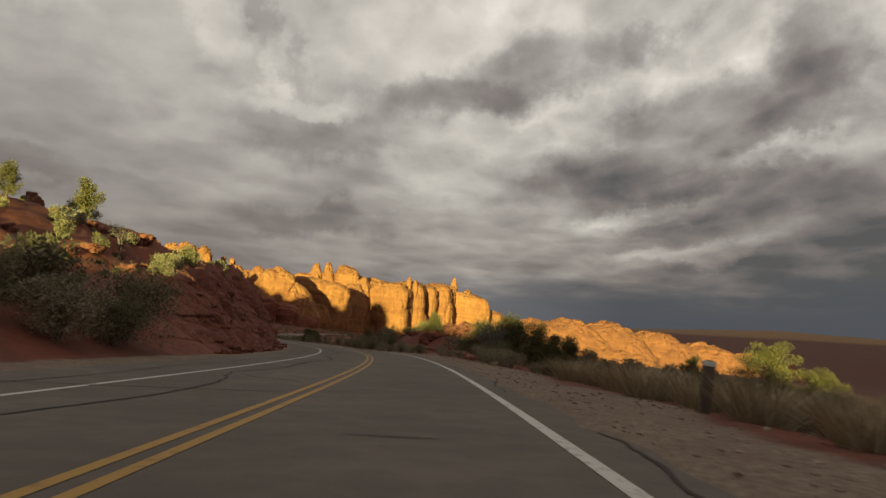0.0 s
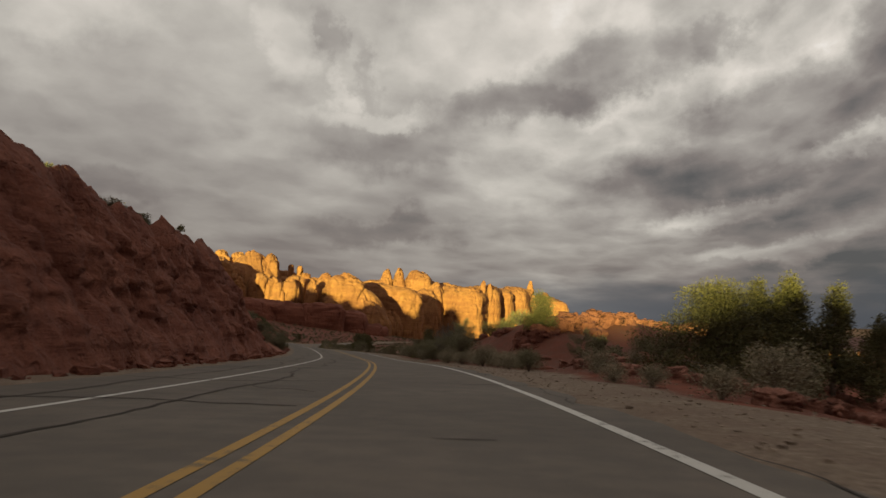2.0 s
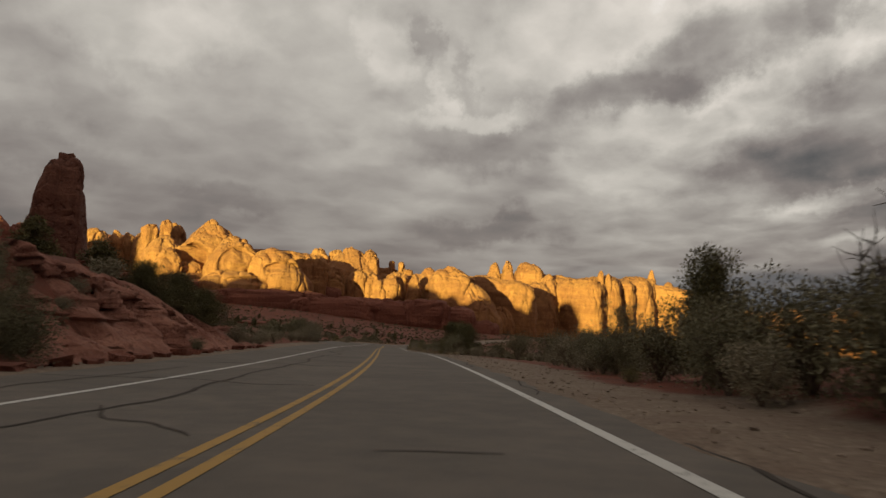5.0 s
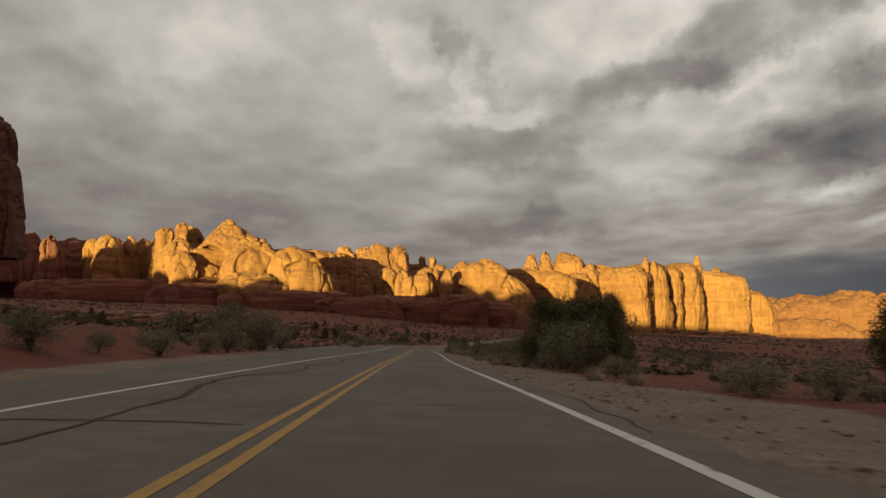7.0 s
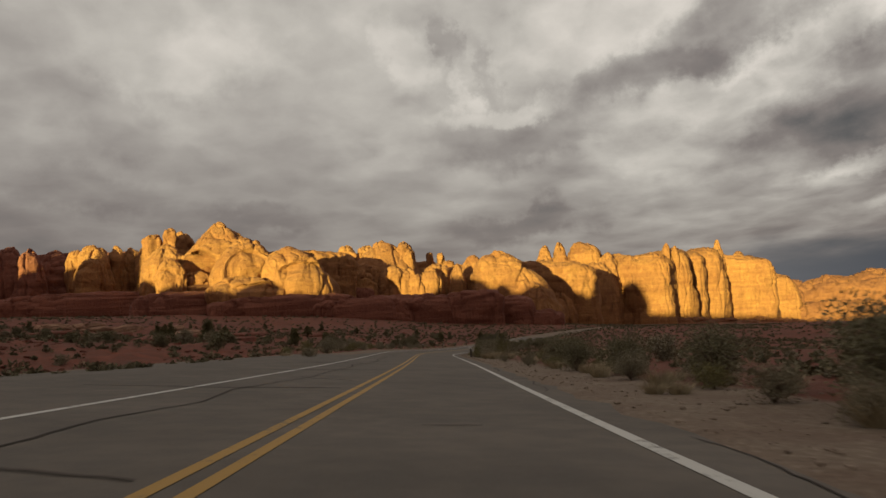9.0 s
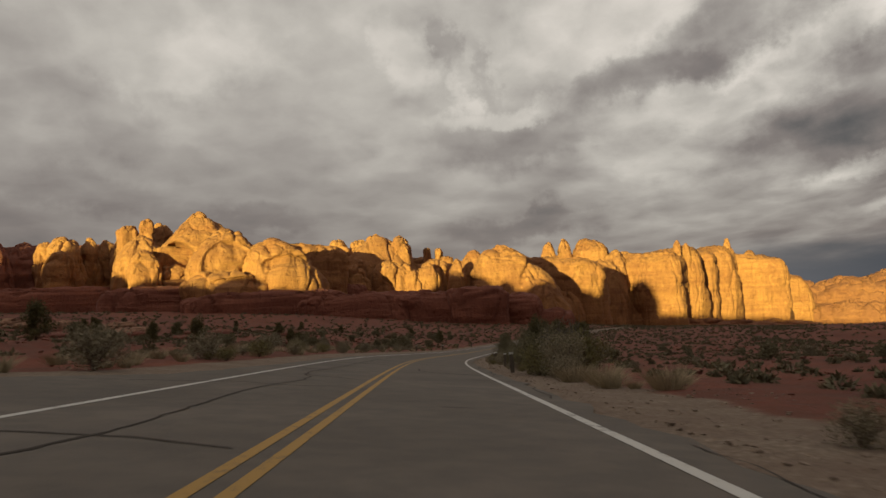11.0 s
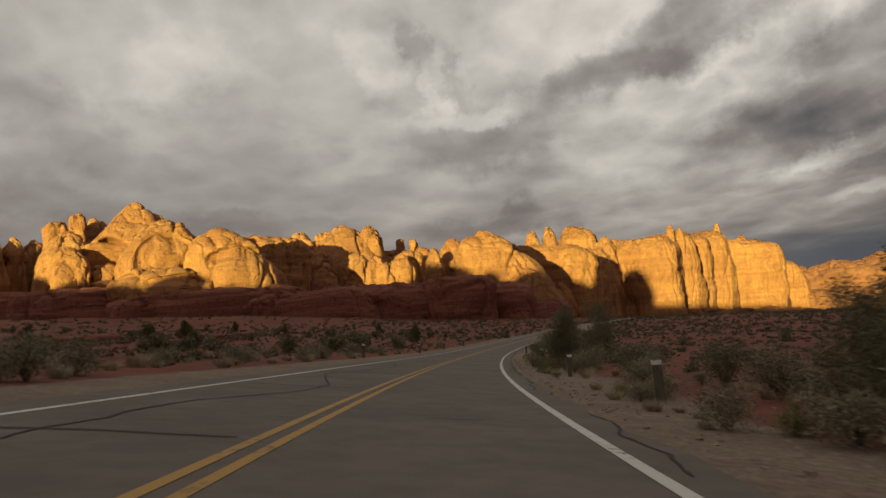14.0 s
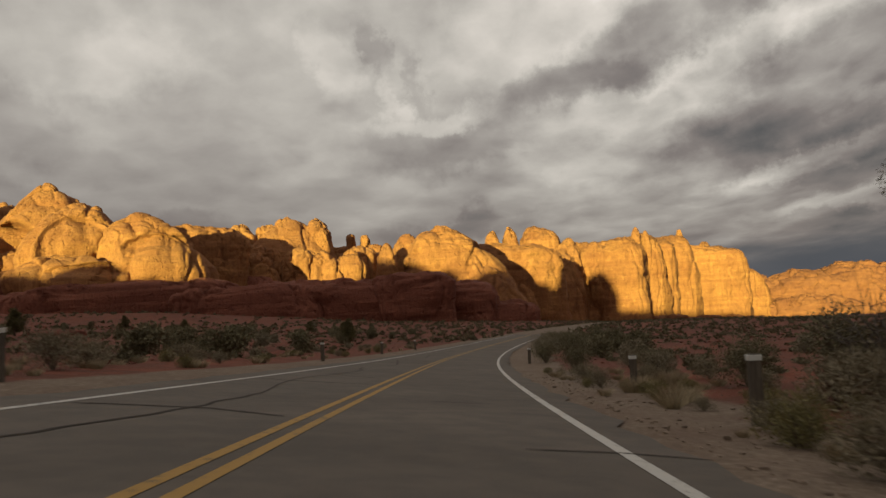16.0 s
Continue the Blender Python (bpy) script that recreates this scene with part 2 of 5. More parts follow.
def asphalt_material():
    m, n, b = material("asphalt", 0.85)
    p = world_place(n)
    worn = n.noise(p, 0.35, 5.0, 0.6)
    patch = n.noise(p, 2.0, 4.0, 0.6)
    grit = n.noise(p, 60.0, 3.0, 0.7)
    c = n.ramp(worn, (0.35, (0.089, 0.071, 0.058)), (0.65, (0.126, 0.101, 0.083)))
    c = n.mix(n.ramp(patch, (0.4, 0.35), (0.6, 0.0)), c, (0.044, 0.039, 0.036))
    c = n.mix(n.ramp(grit, (0.42, 0.0), (0.75, 0.5)), c, (0.125, 0.112, 0.10))
    n.tree.links.new(c, b.inputs["Base Color"])
    bump(n, b, grit, 0.4, 0.006)
    return m


def paint_material(name, colour, under):
    m, n, b = material(name, 0.7)
    p = world_place(n)
    worn = n.noise(p, 7.0, 6.0, 0.7)
    broad = n.noise(p, 0.8, 3.0)
    c = n.mix(n.ramp(n.math("ADD", worn, n.math("MULTIPLY", broad, 0.35)), (0.50, 1.0), (0.62, 0.0)), colour, under)
    n.tree.links.new(c, b.inputs["Base Color"])
    return m


def leaf_material(name, light, dark):
    m, n, b = material(name, 0.75)
    r = n.add("ShaderNodeNewGeometry").outputs["Random Per Island"]
    o = n.add("ShaderNodeObjectInfo").outputs["Random"]
    c = n.ramp(r, (0.0, dark), (1.0, light))
    c = n.mix(n.math("MULTIPLY", o, 0.4), c, tuple((a + d) * 0.36 for a, d in zip(light, dark)))
    n.tree.links.new(c, b.inputs["Base Color"])
    return m


def wood_material(name, light, dark):
    m, n, b = material(name, 0.9)
    p = n.add("ShaderNodeTexCoord").outputs["Object"]
    g = n.noise(n.scaled(p, (30, 30, 2.5)), 1.0, 5.0, 0.6, 0.5)
    n.tree.links.new(n.ramp(g, (0.3, dark), (0.7, light)), b.inputs["Base Color"])
    bump(n, b, g, 0.6, 0.02)
    return m


GROUND, ASPHALT = ground_material(), asphalt_material()
WHITE = paint_material("white_road_paint", (0.46, 0.44, 0.41), (0.11, 0.10, 0.09))
YELLOW = paint_material("yellow_road_paint", (0.32, 0.18, 0.04), (0.10, 0.075, 0.045))
SEAL, _n, _b = material("crack_seal", 0.95)
_b.inputs["Base Color"].default_value = (0.036, 0.027, 0.021, 1)
SAGE = leaf_material("sage_leaves", (0.31, 0.252, 0.165), (0.12, 0.102, 0.068))
BRUSH = leaf_material("brush_leaves", (0.205, 0.175, 0.097), (0.085, 0.074, 0.043))
JUNIPER = leaf_material("juniper_leaves", (0.135, 0.112, 0.042), (0.055, 0.05, 0.023))
STRAW = leaf_material("dry_grass", (0.42, 0.33, 0.205), (0.21, 0.16, 0.10))
RABBIT = leaf_material("rabbitbrush_leaves", (0.25, 0.205, 0.085), (0.10, 0.092, 0.045))
BARK = wood_material("bark", (0.17, 0.12, 0.09), (0.06, 0.042, 0.033))
DEAD_WOOD = wood_material("dead_wood", (0.15, 0.125, 0.105), (0.07, 0.057, 0.047))
POST_WOOD = wood_material("weathered_post", (0.13, 0.105, 0.08), (0.055, 0.042, 0.033))


def stone_material(name, light, dark):
    m, n, b = material(name, 0.9)
    r = n.add("ShaderNodeNewGeometry").outputs["Random Per Island"]
    g = n.noise(world_place(n), 14.0, 4.0, 0.6)
    c = n.mix(n.math("MULTIPLY", g, 0.5), n.ramp(r, (0.0, dark), (1.0, light)), dark)
    n.tree.links.new(c, b.inputs["Base Color"])
    return m


STONE = stone_material("pale_stones", (0.30, 0.225, 0.17), (0.13, 0.092, 0.068))
STONE_RED = stone_material("red_stones", (0.21, 0.082, 0.054), (0.085, 0.026, 0.018))

# ---- the road's line: centre of the yellow double line ----
STATIONS = np.array([  # x, y, z, cross fall in degrees (right side up)
    (0.5, -60.0, 1.9, 3.6), (-0.45, -30.0, 0.55, 3.5), (-1.94, -0.2, -0.98, 3.3), (-3.32, 21.1, -2.27, 2.9), (-5.52, 41.9, -3.56, 2.9), (-9.08, 62.4, -4.90, 2.9),
    (-13.68, 82.5, -6.34, 2.1), (-19.3, 102.7, -7.88, 0.8), (-33.88, 143.9, -10.52, -0.8), (-48.58, 182.2, -13.28, -3.3), (-62.0, 218.2, -15.85, -4.1),
    (-75.15, 253.1, -18.27, -6.3), (-86.5, 288.1, -20.91, -6.8), (-91.45, 306.5, -22.28, -6.6), (-95.9, 325.1, -23.6, -6.0), (-101.0, 350.0, -25.2, -5.0),
    (-105.8, 385.0, -27.0, -4.0), (-108.5, 430.0, -28.7, -3.0), (-108.0, 480.0, -30.2, -2.0), (-104.0, 535.0, -31.7, 0.0), (-95.0, 590.0, -33.5, 0.0)])


class Line:
    """A smooth curve through the stations, by length."""

    def __init__(self, rows):
        self.s = np.r_[0, np.cumsum(np.hypot(*np.diff(rows[:, :2], axis=0).T))]
        self.s -= np.interp(-0.35, rows[:, 1], self.s)
        n, h = len(rows), np.diff(self.s)
        a, b = np.eye(n), np.zeros((n, 4))
        for i in range(1, n - 1):
            a[i, i - 1 : i + 2] = h[i - 1], 2 * (h[i - 1] + h[i]), h[i]
            b[i] = 6 * ((rows[i + 1] - rows[i]) / h[i] - (rows[i] - rows[i - 1]) / h[i - 1])
        self.rows, self.bend, self.h = rows, np.linalg.solve(a, b), h

    def at(self, s):
        s = np.atleast_1d(np.asarray(s, float))
        q = np.clip(s, self.s[0], self.s[-1])
        i = np.clip(np.searchsorted(self.s, q) - 1, 0, len(self.h) - 1)
        h, a, c = self.h[i][:, None], (self.s[i + 1] - q)[:, None], (q - self.s[i])[:, None]
        m0, m1, y0, y1 = self.bend[i], self.bend[i + 1], self.rows[i], self.rows[i + 1]
        return m0 * a**3 / 6 / h + m1 * c**3 / 6 / h + (y0 / h - m0 * h / 6) * a + (y1 / h - m1 * h / 6) * c

    def full(self, s):
        """Centre, heading (unit, level), and cross fall, also beyond both ends."""
        s = np.atleast_1d(np.asarray(s, float))
        row, ahead = self.at(s), self.at(s + 0.5)[:, :2] - self.at(s - 0.5)[:, :2]
        ends = np.stack([self.at(self.s[0] + 1)[0, :2] - self.at(self.s[0])[0, :2], self.at(self.s[-1])[0, :2] - self.at(self.s[-1] - 1)[0, :2]])
        ahead = np.where((s <= self.s[0] + 0.5)[:, None], ends[0], np.where((s >= self.s[-1] - 0.5)[:, None], ends[1], ahead))
        ahead /= np.linalg.norm(ahead, axis=1, keepdims=True)
        over = s - np.clip(s, self.s[0], self.s[-1])
        centre = row[:, :2] + ahead * over[:, None]
        z = row[:, 2] - 0.052 * np.clip(over, 0, 800) + 0.03 * np.clip(-over, 0, 100)
        return centre, z, ahead, row[:, 3]


LINE = Line(STATIONS)
MAIN = np.array([math.sin(radians(-13)), math.cos(radians(-13))])  # the road's mean heading
ACROSS = np.array([MAIN[1], -MAIN[0]])


def smooth(v, a, b):
    t = np.clip((v - a) / (b - a), 0, 1)
    return t * t * (3 - 2 * t)


def place(s, d):
    """Level place of the point d metres to the right of the road's centre at length s."""
    s, d = np.broadcast_arrays(np.asarray(s, float), np.asarray(d, float))
    flat_s, flat_d = s.ravel(), d.ravel()
    centre, _, ahead, _ = LINE.full(flat_s)
    side = np.stack([ahead[:, 1], -ahead[:, 0]], -1)
    w = smooth(np.abs(flat_d), 25, 160)[:, None]
    side = side * (1 - w) + ACROSS * w
    side /= np.linalg.norm(side, axis=1, keepdims=True)
    return (centre + side * flat_d[:, None]).reshape(*s.shape, 2)


def rough(x, y, scale, octaves=4, seed=0.0):
    return np.array([noise.fractal((a / scale + seed, b / scale, seed), 1.0, 2.1, octaves) for a, b in zip(np.ravel(x), np.ravel(y))]).reshape(np.shape(x))


def table(s, *rows):
    keys, values = zip(*rows)
    return np.interp(s, keys, values)


def left_edge(s):
    """Left rim of the paving, with a pull-out."""
    return table(s, (-60, -6.0), (110, -5.9), (150, -5.8), (196, -6.2), (203, -9.0), (209, -14.0), (232, -14.0), (246, -4.8), (256, -4.1), (600, -4.1))


def height(s, d):
    s, d = np.broadcast_arrays(np.asarray(s, float), np.asarray(d, float))
    xy = place(s, d)
    _, z, _, fall = LINE.full(s.ravel())
    z, fall = z.reshape(s.shape), np.radians(fall.reshape(s.shape))
    out = z + np.tan(fall) * np.clip(d, -8, 6)
    l = np.maximum(0, left_edge(s) - 1.4 - d)
    r = np.maximum(0, d - 5.6)
    n_big, n_mid = rough(xy[..., 0], xy[..., 1], 60, 4, 3.0), rough(xy[..., 0], xy[..., 1], 9, 4, 7.0)
    n_fine = rough(xy[..., 0], xy[..., 1], 1.8, 3, 11.0)
    # rising ground on the left
    wall = table(s, (-60, 1.2), (10, 1.2), (30, 1.4), (40, 3.0), (47, 4.4), (52, 5.1), (58, 5.5), (67, 6.3), (76, 6.1), (84, 6.5), (97, 6.6), (100, 5.7), (103, 4.7), (107, 4.0), (113, 3.3), (118, 2.0), (122, 2.4), (128, 2.6), (134, 2.5), (139, 2.1), (145, 1.5), (150, 0.9), (165, 1.0), (182, 0.9), (194, 0.3), (205, 0.0), (600, 0.0))
    width = table(s, (-60, 6), (30, 6), (45, 4.6), (92, 4.2), (104, 3.8), (116, 4.2), (122, 3.6), (145, 3.2), (165, 5), (600, 6))
    climb = table(s, (-60, 0.10), (-10, 0.11), (28, 0.11), (40, 0.155), (55, 0.16), (66, 0.10), (95, 0.09), (130, 0.13), (180, 0.065), (250, 0.07), (600, 0.062), (800, 0.02))
    face = smooth((l - 0.9 * smooth(wall, 2.5, 4.0)) / width, 0.05, 1.0)
    reach = table(s, (-60, 70), (110, 80), (200, 260))
    far_l = reach * (1 - np.exp(-l / reach))
    out = out + wall * face * (1 + 0.12 * n_mid) + climb * far_l * smooth(l, 0, 14) + smooth(l, 30, 160) * 0.05 * far_l * smooth(s, 150, 260)
    out = out + face * (0.7 * n_mid * np.minimum(1, wall / 3) + 0.25 * n_fine)
    out = out + 0.5 * np.exp(-(((s - 63) / 13.0) ** 2)) * smooth(l, 4, 8) * (1 - smooth(l, 12, 26)) * (1 + 0.2 * n_mid)
    # an added bump, out of view, that keeps the sun off the first bushes
    out = out + 1.6 * np.exp(-(((s - 11) / 5.0) ** 2) - ((d + 13.5) / 3.5) ** 2)
    # falling ground on the right, and the red mound that the road cuts
    drop = table(s, (-60, 0.13), (30, 0.12), (70, 0.10), (120, 0.06), (200, 0.035), (600, 0.02))
    far_r = 70 * (1 - np.exp(-r / 70))
    out = out - drop * far_r * smooth(r, 0, 6) - 0.042 * np.minimum(np.maximum(0, r - 30), 900) * table(s, (-60, 1.5), (150, 1.0), (600, 0.8), (1500, 0.2))
    mound = 5.0 * np.exp(-(((s - 100) / np.where(s < 100, 14.0, 19.0)) ** 2)) * smooth(r, 0.8, 9.0) * (1 - smooth(r, 20, 40))
    out = out + 1.9 * np.exp(-(((s - 68) / 22.0) ** 2) - ((d - 38) / 11.0) ** 2)
    out = out + 1.05 * np.exp(-(((s - 68) / 8.5) ** 2)) * smooth(r, 0.8, 4.8) * (1 - smooth(r, 14, 26)) * (1 + 0.2 * n_mid)
    out = out + mound * (1 + 0.14 * n_mid + 0.05 * n_fine)
    # the hill that the road comes down from
    out = out + 2.2 * smooth(-s, 62, 112) * (1 - 0.6 * smooth(r, 60, 260))
    # its crest, out of view, is raised and notched to shade the roadside
    crest = smooth(-s, 86, 112) * (1 - smooth(-s, 112, 175)) * (1 - smooth(np.abs(d), 36, 60))
    out = out * (1 - crest) + (8.6 - 0.8 * smooth(d, -20, -14) + 1.0 * smooth(d, -14.5, -11.5) * (1 - smooth(d, 0, 8)) - 1.8 * smooth(d, 10, 18)) * crest
    off = smooth(np.maximum(l, r), 0.5, 8) * (1 - crest)
    out = out + off * (0.22 * n_mid + 0.05 * n_fine) + smooth(np.maximum(l, r), 20, 120) * (1 - crest) * 2.2 * n_big
    # the far plain to the north-east climbs to a level skyline
    far = smooth(np.hypot(xy[..., 0], xy[..., 1]), 1400, 2400) * smooth(xy[..., 0], 250, 700)
    out = out * (1 - far) + far * (np.clip(-62 + 0.085 * (xy[..., 0] - 827), -80, 40) + 4.0 * n_big)
    # a shallow kerb of soil, and a bed under the paving
    bed = np.where(d < 4.2, smooth(d - left_edge(s), -0.3, 1.2), 0.0)
    return out - 0.12 * bed + 0.03 * n_fine * off


def mesh_object(name, verts, faces, mat, smooth_shade=True, parent=None):
    me = bpy.data.meshes.new(name)
    me.from_pydata([tuple(v) for v in verts], [], faces)
    if mat:
        me.materials.append(mat)
    me.polygons.foreach_set("use_smooth", [smooth_shade] * len(me.polygons))
    me.update()
    ob = new(name, me)
    ob.parent = parent
    return ob


def grid_faces(rows, cols, wrap=False):
    last = cols if wrap else cols - 1
    return [(i * cols + j, i * cols + (j + 1) % cols, (i + 1) * cols + (j + 1) % cols, (i + 1) * cols + j) for i in range(rows - 1) for j in range(last)]


def spread(near, step, grow, end):
    out = [near]
    while out[-1] < end:
        step *= grow
        out.append(out[-1] + step)
    return out


def make_ground():
    s = np.array([-v for v in spread(42, 1.5, 1.22, 3500)][::-1] + list(np.arange(-40, 380, 1.25)) + spread(382, 2.0, 1.06, 4700))
    side = list(np.arange(0, 4.2, 1.05)) + list(np.arange(4.4, 30, 0.65)) + spread(30.5, 0.8, 1.09, 4500)
    d = np.array([-v for v in side[:0:-1]] + side)
    S, D = np.meshgrid(s, d, indexing="ij")
    xy, z = place(S, D), height(S, D)
    xyz = np.concatenate([xy, z[..., None]], -1).reshape(-1, 3)
    ob = mesh_object("ground", xyz, [f[::-1] for f in grid_faces(len(s), len(d))], GROUND)
    near = np.where(D > 0, 1 - smooth(D + 1.2 * rough(xy[..., 0], xy[..., 1], 7, 3, 5.0), 5.6, 8.2), 1 - smooth(left_edge(S) - D, 0.9, 2.6))
    layer = ob.data.attributes.new("gravel", "FLOAT", "POINT")
    layer.data.foreach_set("value", near.ravel().astype(np.float32))
    # how far the cloud shade is put into the ground's colour
    layer = ob.data.attributes.new("plain_shade", "FLOAT", "POINT")
    layer.data.foreach_set("value", smooth(D, 110, 420).ravel().astype(np.float32))
    return tagged(ob, "red sandy desert soil with gravel road shoulders", "ground", kind="structure")


ground = make_ground()


def strip(name, s, left, right, lift, mat, cols=2, parent=None, wave=0.0):
    """A ribbon on the road between two offsets from its centre."""
    s = np.asarray(s, float)
    left, right = np.broadcast_to(left, s.shape), np.broadcast_to(right, s.shape)
    centre, z, ahead, fall = LINE.full(s)
    side = np.stack([ahead[:, 1], -ahead[:, 0]], -1)
    verts = []
    for k in range(len(s)):
        for f in np.linspace(0, 1, cols):
            d = left[k] * (1 - f) + right[k] * f
            verts.append((*(centre[k] + side[k] * d), z[k] + math.tan(radians(fall[k])) * max(d, -8.0) + lift))
    return mesh_object(name, verts, [f[::-1] for f in grid_faces(len(s), cols)], mat, True, parent)


def make_road():
    s = np.arange(-58, 470, 1.0)
    ragged = np.array([0.26 * noise.fractal((v * 0.6, 2.0, 0), 1.0, 2.0, 3) for v in s])
    road = strip("road", s, left_edge(s) + ragged, 3.4 + 0.62 + ragged * 1.5, 0.0, ASPHALT, 12)
    tagged(road, "weathered two-lane grey asphalt road with sealed cracks", "road", kind="structure")
    t = np.arange(-58, 465, 2.0)
    for d, w, mat, name in ((-0.09, 0.115, YELLOW, "yellow_line"), (0.17, 0.115, YELLOW, "yellow_line"), (3.36, 0.15, WHITE, "white_line"), (-3.26, 0.13, WHITE, "white_line")):
        strip(name, t, d - w / 2, d + w / 2, 0.005, mat, 2, road)
    return road


road = make_road()

# ---- sandstone ----
rock_count = 0


def rock_mesh(w, d, h, seed, shape="r", nu=44, nv=26, bite=1.0):
    """A weathered sandstone mass: flat jointed sides in upright blocks, bedded ledges, a rounded or flat top."""
    power, box, taper, skew = {"r": (3.6, 3.6, 0.10, 0.0), "t": (2.9, 3.0, 0.30, 0.0), "l": (2.2, 2.6, 0.15, 0.0), "p": (10.0, 3.0, 0.40, 0.0), "b": (9.0, 4.6, 0.05, 0.0), "s": (3.0, 3.4, 0.10, 0.16), "w": (10.0, 9.0, 0.03, 0.0)}[shape]
    flat = shape == "w"
    crag = {"b": 0.85, "w": 0.3, "p": 0.3, "l": 0.8}.get(shape, 0.42)
    power += 0.9 * math.sin(seed * 9.1)
    verts, size = [], min(w, d, h)
    unit = min(size / 2.2, {"b": 10.0, "l": 7.0}.get(shape, 13.0))  # usual width of a block between joints
    shift = Vector((seed * 7.3, seed * 3.1, seed * 1.7))
    for i in range(nv):
        v = i / (nv - 1)
        v = 1 - (1 - v) ** 1.3
        r = max(0.0, 1 - v**power) ** 0.5 * (1 - taper * v)
        for j in range(nu):
            a = 2 * math.pi * j / nu
            c, s = math.cos(a), math.sin(a)
            x = w / 2 * r * math.copysign(abs(c) ** (2 / box), c)
            y = d / 2 * r * math.copysign(abs(s) ** (2 / box), s)
            z = h * v
            x -= skew * w * (v - 0.4) * (1 if v > 0.4 else 0)
            q = Vector((x, y, z)) / unit + shift
            bulge = noise.fractal(q * 0.42, 1.0, 2.0, 3) * (0.25 if flat else 0.42)
            warp = 0.35 * noise.noise(q * 0.8)
            # blocks between upright joints, each standing out by its own amount
            (n0, n1, *_), (cell, *_) = noise.voronoi(Vector((q.x * 0.95 + warp, q.y * 0.95 - warp, q.z * (0.5 if flat else 0.27))))
            block = 0.42 * noise.cell(cell * 7.7) * crag
            joint = -0.52 * max(0.0, 1 - (n1 - n0) * 9.0) ** 1.5 * (0.35 if flat else 0.75)
            (m0, m1, *_), (small, *_) = noise.voronoi(Vector((q.x * 2.6 - warp, q.y * 2.6, q.z * 1.5 + warp)))
            chip = (0.13 * noise.cell(small * 5.3) - 0.12 * max(0.0, 1 - (m1 - m0) * 6.0)) * (0.5 if flat else crag)
            bed = z / unit + 0.25 * warp
            ledge = 0.12 * noise.noise((seed, 1.0, bed * 2.1)) + 0.10 * noise.noise((q.x * 0.15, 4.0, bed * 5.5))
            k = (bulge + 0.12 + (block + joint + chip + ledge * (0.16 if flat else 0.5)) * bite) * unit * (0.35 + 0.65 * r)
            lump = (0.22 * noise.noise(q * 0.5) + (0.55 * (block + joint) + 0.5 * chip) * bite) * unit * v**2 * 0.8
            verts.append((x + c * k, y + s * k, z + lump))
    faces = grid_faces(nv, nu, True)
    verts.append((sum(q[0] for q in verts[-nu:]) / nu, sum(q[1] for q in verts[-nu:]) / nu, sum(q[2] for q in verts[-nu:]) / nu))
    faces += [((nv - 1) * nu + j, (nv - 1) * nu + (j + 1) % nu, nv * nu) for j in range(nu)]
    return verts, faces


